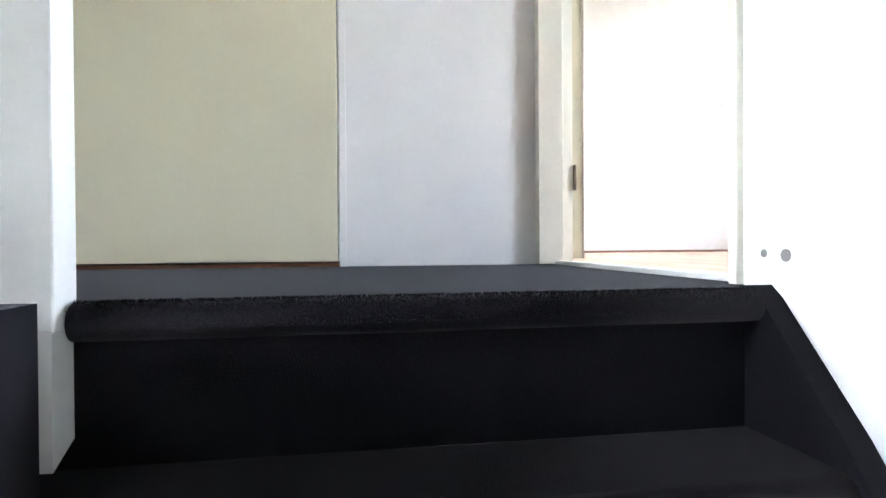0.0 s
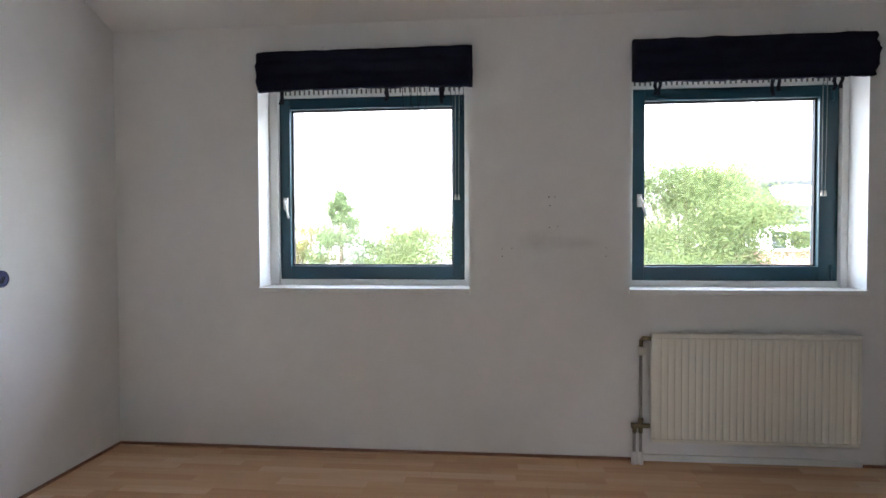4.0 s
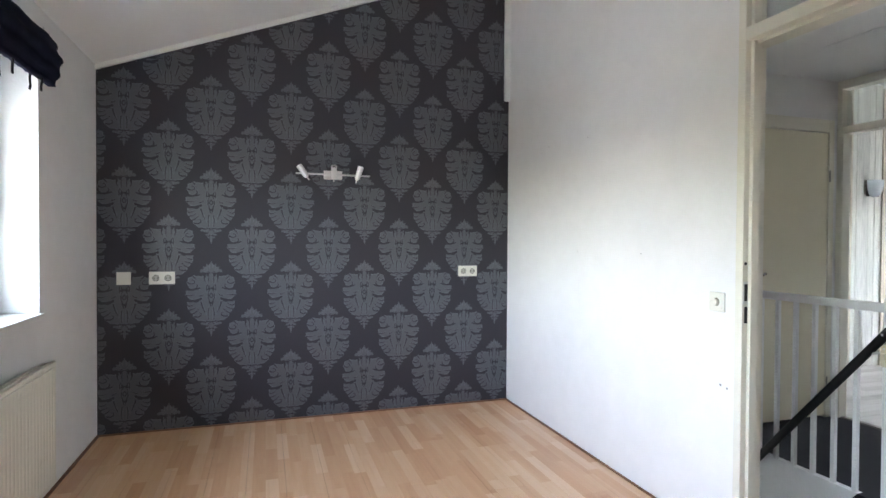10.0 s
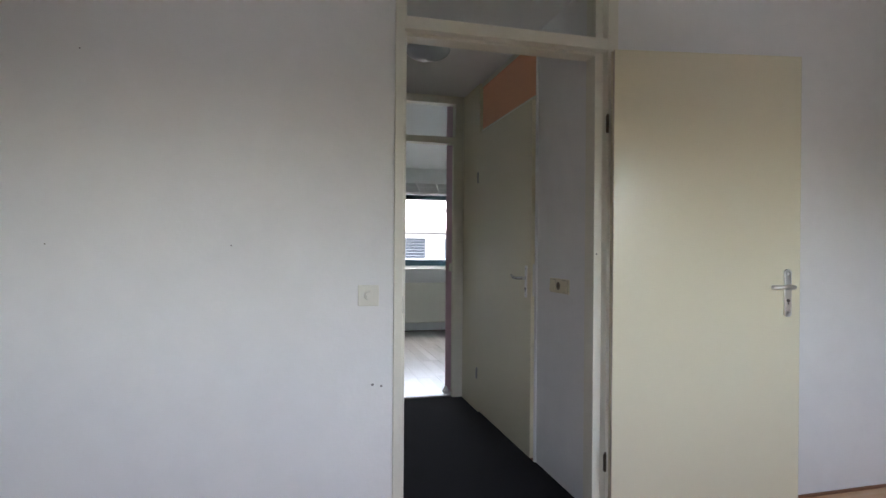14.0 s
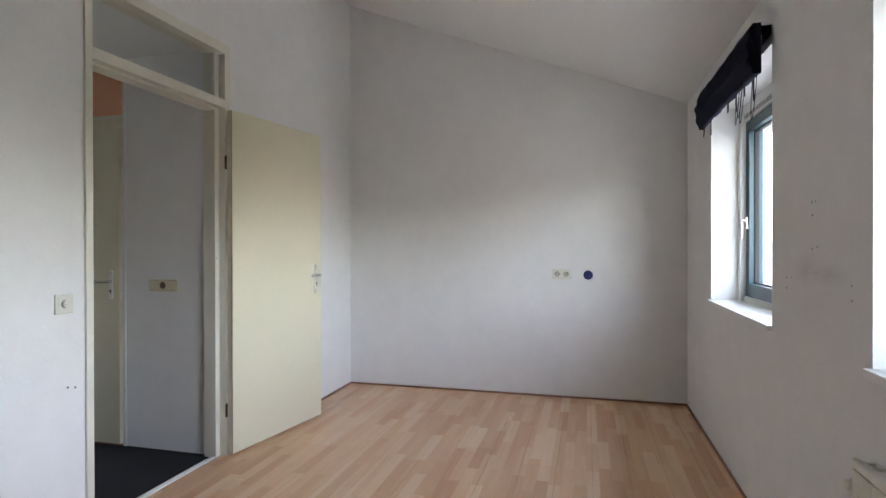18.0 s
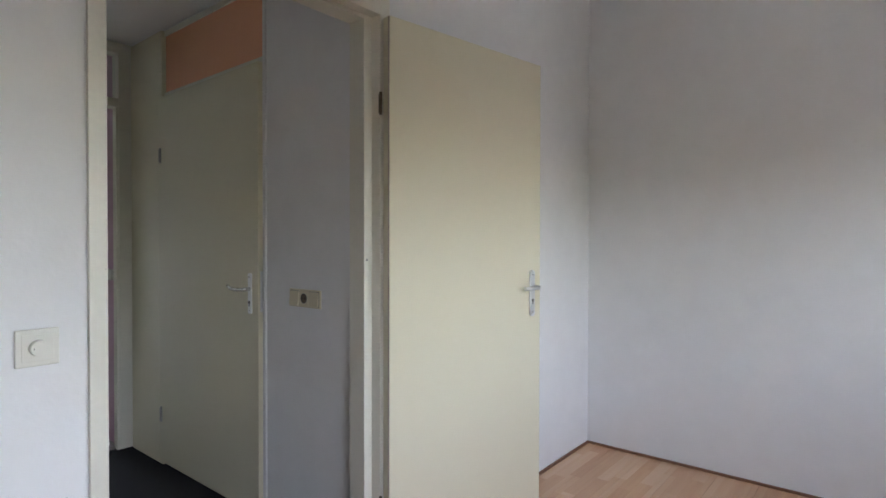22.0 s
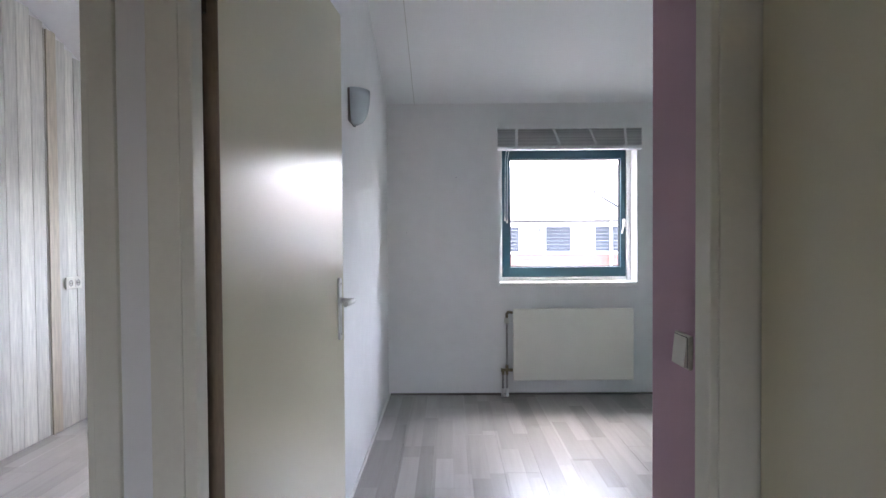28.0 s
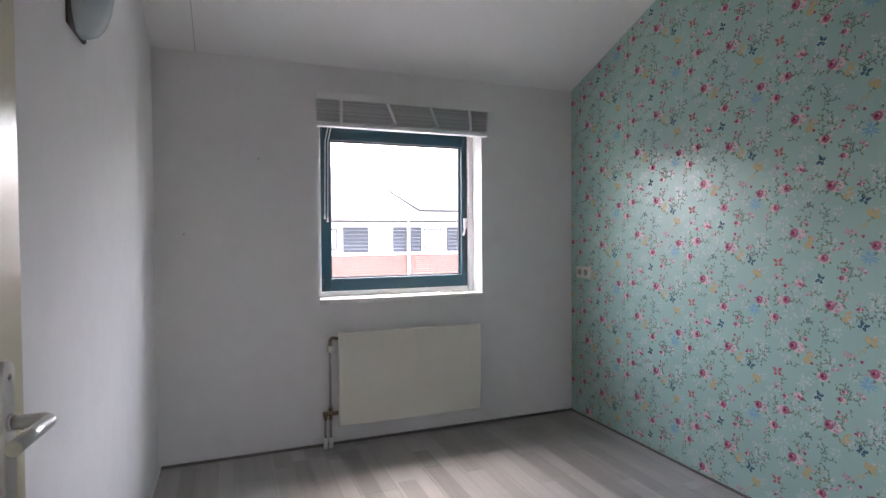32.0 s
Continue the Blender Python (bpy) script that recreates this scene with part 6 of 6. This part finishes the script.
# house seen past the tree: gable end with eaves, a window and a dormer in the dark roof
side_house = thing("neighbour_house", pose(13.5, 29, -2.9), "brick house with white upper wall and dormer in a dark roof", "house")
inv = side_house.matrix_basis.inverted()
part("wall", made((9.7, 22.0, 26.0, 33.0, -2.9, 0.42)), BRICK, side_house, "red brick wall", m=inv)
part("string_course", made((9.66, 22.0, 25.95, 33.0, 0.42, 0.50)), FACADE_WHITE, side_house, "white string course", m=inv)
part("upper_wall", made((9.75, 22.0, 26.04, 33.0, 0.50, 1.62)), FACADE_WHITE, side_house, "white upper wall", m=inv)
for x0, x1 in ((9.9, 10.45), (11.75, 12.5)):
    for i in range(7):
        part("siding_board", made((x0, x1, 25.99, 26.05, 0.52 + i * 0.155, 0.66 + i * 0.155)), SIDING, side_house, m=inv)
win = part("window", made((10.52, 11.66, 25.98, 26.06, 0.52, 1.58), bevel=0.01), FACADE_WHITE, side_house, "white framed house window", m=inv)
part("pane", made((10.66, 11.06, 25.965, 25.99, 0.64, 1.48), (11.14, 11.54, 25.965, 25.99, 0.64, 1.48)), DARK_TILE, win, "dark window panes")
part("fascia", prism(bmesh.new(), [(9.35, 1.28), (22.2, 1.62), (22.2, 2.0), (9.35, 1.56)], "y", 25.35, 25.48), FACADE_WHITE, side_house, "white eaves board", m=inv)
part("roof", prism(bmesh.new(), [(25.3, 1.66), (29.5, 4.9), (33.6, 1.66)], "x", 9.5, 22.4), DARK_TILE, side_house, "dark tiled roof", m=inv)
dormer = part("dormer", made((10.4, 12.6, 26.4, 29.0, 2.35, 3.45)), FACADE_WHITE, side_house, "white dormer in the roof", m=inv)
part("dormer_window", made((10.6, 11.4, 26.36, 26.42, 2.50, 3.28), (11.55, 12.4, 26.36, 26.42, 2.50, 3.28)), GLASS, dormer, "dormer panes")
part("dormer_roof", made((10.2, 12.8, 26.2, 29.2, 3.45, 3.60)), DARK_TILE, dormer, "flat dark dormer roof")


# ---- trees ----
def tree(x, y, base, top, width, mats, seed, conifer, label, n=5200, leaf=(0.026, 0.055)):
    """A tapered trunk with limbs and a crown of many small leaves in uneven clumps."""
    rn = random.Random(seed)
    t0 = thing("tree", pose(x, y, base), label, "tree", "garden trees")
    H = top - base
    bm = bmesh.new()
    rod(bm, (0, 0, 0), (0.05, 0.03, H * 0.55), 0.16 * H / 6, 0.09 * H / 6, seg=10)
    rod(bm, (0.05, 0.03, H * 0.55), (0.0, 0.0, H * 0.95), 0.09 * H / 6, 0.02, seg=8)
    clumps = []
    if conifer:
        for i in range(110):
            f = rn.random() ** 0.8
            a = rn.random() * math.tau
            r = width * 0.5 * (1 - f) ** 0.85 * rn.uniform(0.5, 1.0)
            clumps.append((r * math.cos(a), r * math.sin(a), H * (0.12 + 0.88 * f), width * 0.10 * (1.25 - f)))
    else:
        for i in range(70):
            a, f = rn.random() * math.tau, rn.uniform(-0.95, 1.0)
            r = width * 0.5 * math.sqrt(max(0.05, 1 - f * f)) * rn.uniform(0.35, 1.0)
            c = (r * math.cos(a), r * math.sin(a), H * 0.62 + f * H * 0.36, width * rn.uniform(0.09, 0.17))
            clumps.append(c)
            if i % 3 == 0:
                rod(bm, (0.03, 0.02, H * rn.uniform(0.3, 0.55)), c[:3], 0.045, 0.012, seg=6)
    part("trunk", bm, BARK, t0, "brown bark trunk with limbs")
    for mi, mat in enumerate(mats):
        vs, fs = [], []
        for i in range(n // len(mats)):
            c = clumps[rn.randrange(len(clumps))]
            u = Vector((rn.gauss(0, 1), rn.gauss(0, 1), rn.gauss(0, 0.8)))
            u = u.normalized() * c[3] * rn.uniform(0.2, 1.3)
            p = Vector(c[:3]) + u
            s = rn.uniform(*leaf)
            ax = Vector((rn.gauss(0, 1), rn.gauss(0, 1), rn.gauss(0, 1))).normalized()
            bx = ax.orthogonal().normalized()
            b = len(vs)
            vs += [tuple(p - ax * s), tuple(p + bx * s * 0.45), tuple(p + ax * s), tuple(p - bx * s * 0.45)]
            fs.append((b, b + 1, b + 2, b + 3))
        me = bpy.data.meshes.new("crown")
        me.from_pydata(vs, [], fs)
        me.materials.append(mat)
        ob = new("crown", me)
        ob.parent = t0
        ob["label"] = "loose leafy crown"
    return t0


tree(1.98, 14.0, -2.9, 2.82, 5.7, LEAVES[:2], 2, False, "broad yellow-green tree in full leaf", 170000, (0.020, 0.046))
tree(-7.35, 16.0, -2.9, 2.45, 5.0, [LEAVES[3], LEAVES[0]], 4, True, "slender green conifer in a garden", 26000, (0.020, 0.044))
tree(-5.9, 16.6, -2.9, 1.55, 2.5, [LEAVES[0], LEAVES[1]], 12, False, "loose green garden shrub beside a conifer", 12000)
tree(-5.0, 15.5, -2.9, 1.45, 2.6, LEAVES[:2], 6, False, "round green garden shrub", 13000)
tree(-3.5, 17.0, -2.9, 1.75, 2.8, [LEAVES[0], LEAVES[3]], 7, False, "leafy green garden shrub", 13000)
tree(-8.6, 17.0, -2.9, 1.8, 2.2, [LEAVES[2], LEAVES[1]], 9, False, "small tree in autumn colours", 10000)

# ---- floor boards ----
def board_mesh(name, w, l, mat, along):
    bm = made((0, l, 0, w, -0.0115, 0.0) if along == "x" else (0, w, 0, l, -0.0115, 0.0))
    me = bpy.data.meshes.new(name)
    bm.to_mesh(me)
    bm.free()
    me.materials.append(mat)
    return me


def lay(parent, mat, along, x0, x1, y0, y1, w, l):
    a0, a1, b0, b1 = (x0, x1, y0, y1) if along == "x" else (y0, y1, x0, x1)
    cache = {}
    b = b0
    row = 0
    while b < b1 - 0.01:
        ww = min(w, b1 - b)
        a = a0 - ((row * 0.43) % 1.0) * l
        while a < a1 - 0.01:
            s, e = max(a, a0), min(a + l, a1)
            key = (round(e - s, 3), round(ww, 3))
            if e - s > 0.01:
                if key not in cache:
                    cache[key] = board_mesh("floor_board", ww - 0.0012, e - s - 0.0012, mat, along)
                o = new("floor_board", cache[key])
                o.parent = parent
                o.location = (s, b, 0) if along == "x" else (b, s, 0)
            a += l
        b += w
        row += 1


# loose pile on the top stair nosing
rnd = random.Random(21)
vs, fs = [], []
for i in range(9000):
    a = rnd.uniform(-0.6, 1.9)
    y0 = rnd.uniform(-0.985, -0.136)
    d = Vector((math.sin(a), 0, math.cos(a)))
    p = Vector((STAIR_X - 0.022, y0, -0.0225)) + d * 0.0222
    d = (d + Vector((rnd.uniform(-0.5, 0.5), rnd.uniform(-0.5, 0.5), rnd.uniform(-0.3, 0.5)))).normalized() * rnd.uniform(0.002, 0.0048)
    b = len(vs)
    vs += [(p.x, p.y - 0.0006, p.z), (p.x, p.y + 0.0006, p.z), tuple(p + d)]
    fs.append((b, b + 1, b + 2))
me = bpy.data.meshes.new("carpet_pile")
me.from_pydata(vs, [], fs)
me.materials.append(CARPET)
pile = new("carpet_pile", me)
pile.parent = stairs
pile.matrix_basis = stairs.matrix_basis.inverted()
tagged(pile, kind="stuff")

lay(floor_bed, BEECH, "x", WEST, EAST, HALL_N + 0.066, NORTH, 0.1935, 1.29)
lay(floor_rear, GREY_OAK, "y", B_WEST, EAST, SOUTH, HALL_S - 0.046, 0.193, 1.29)
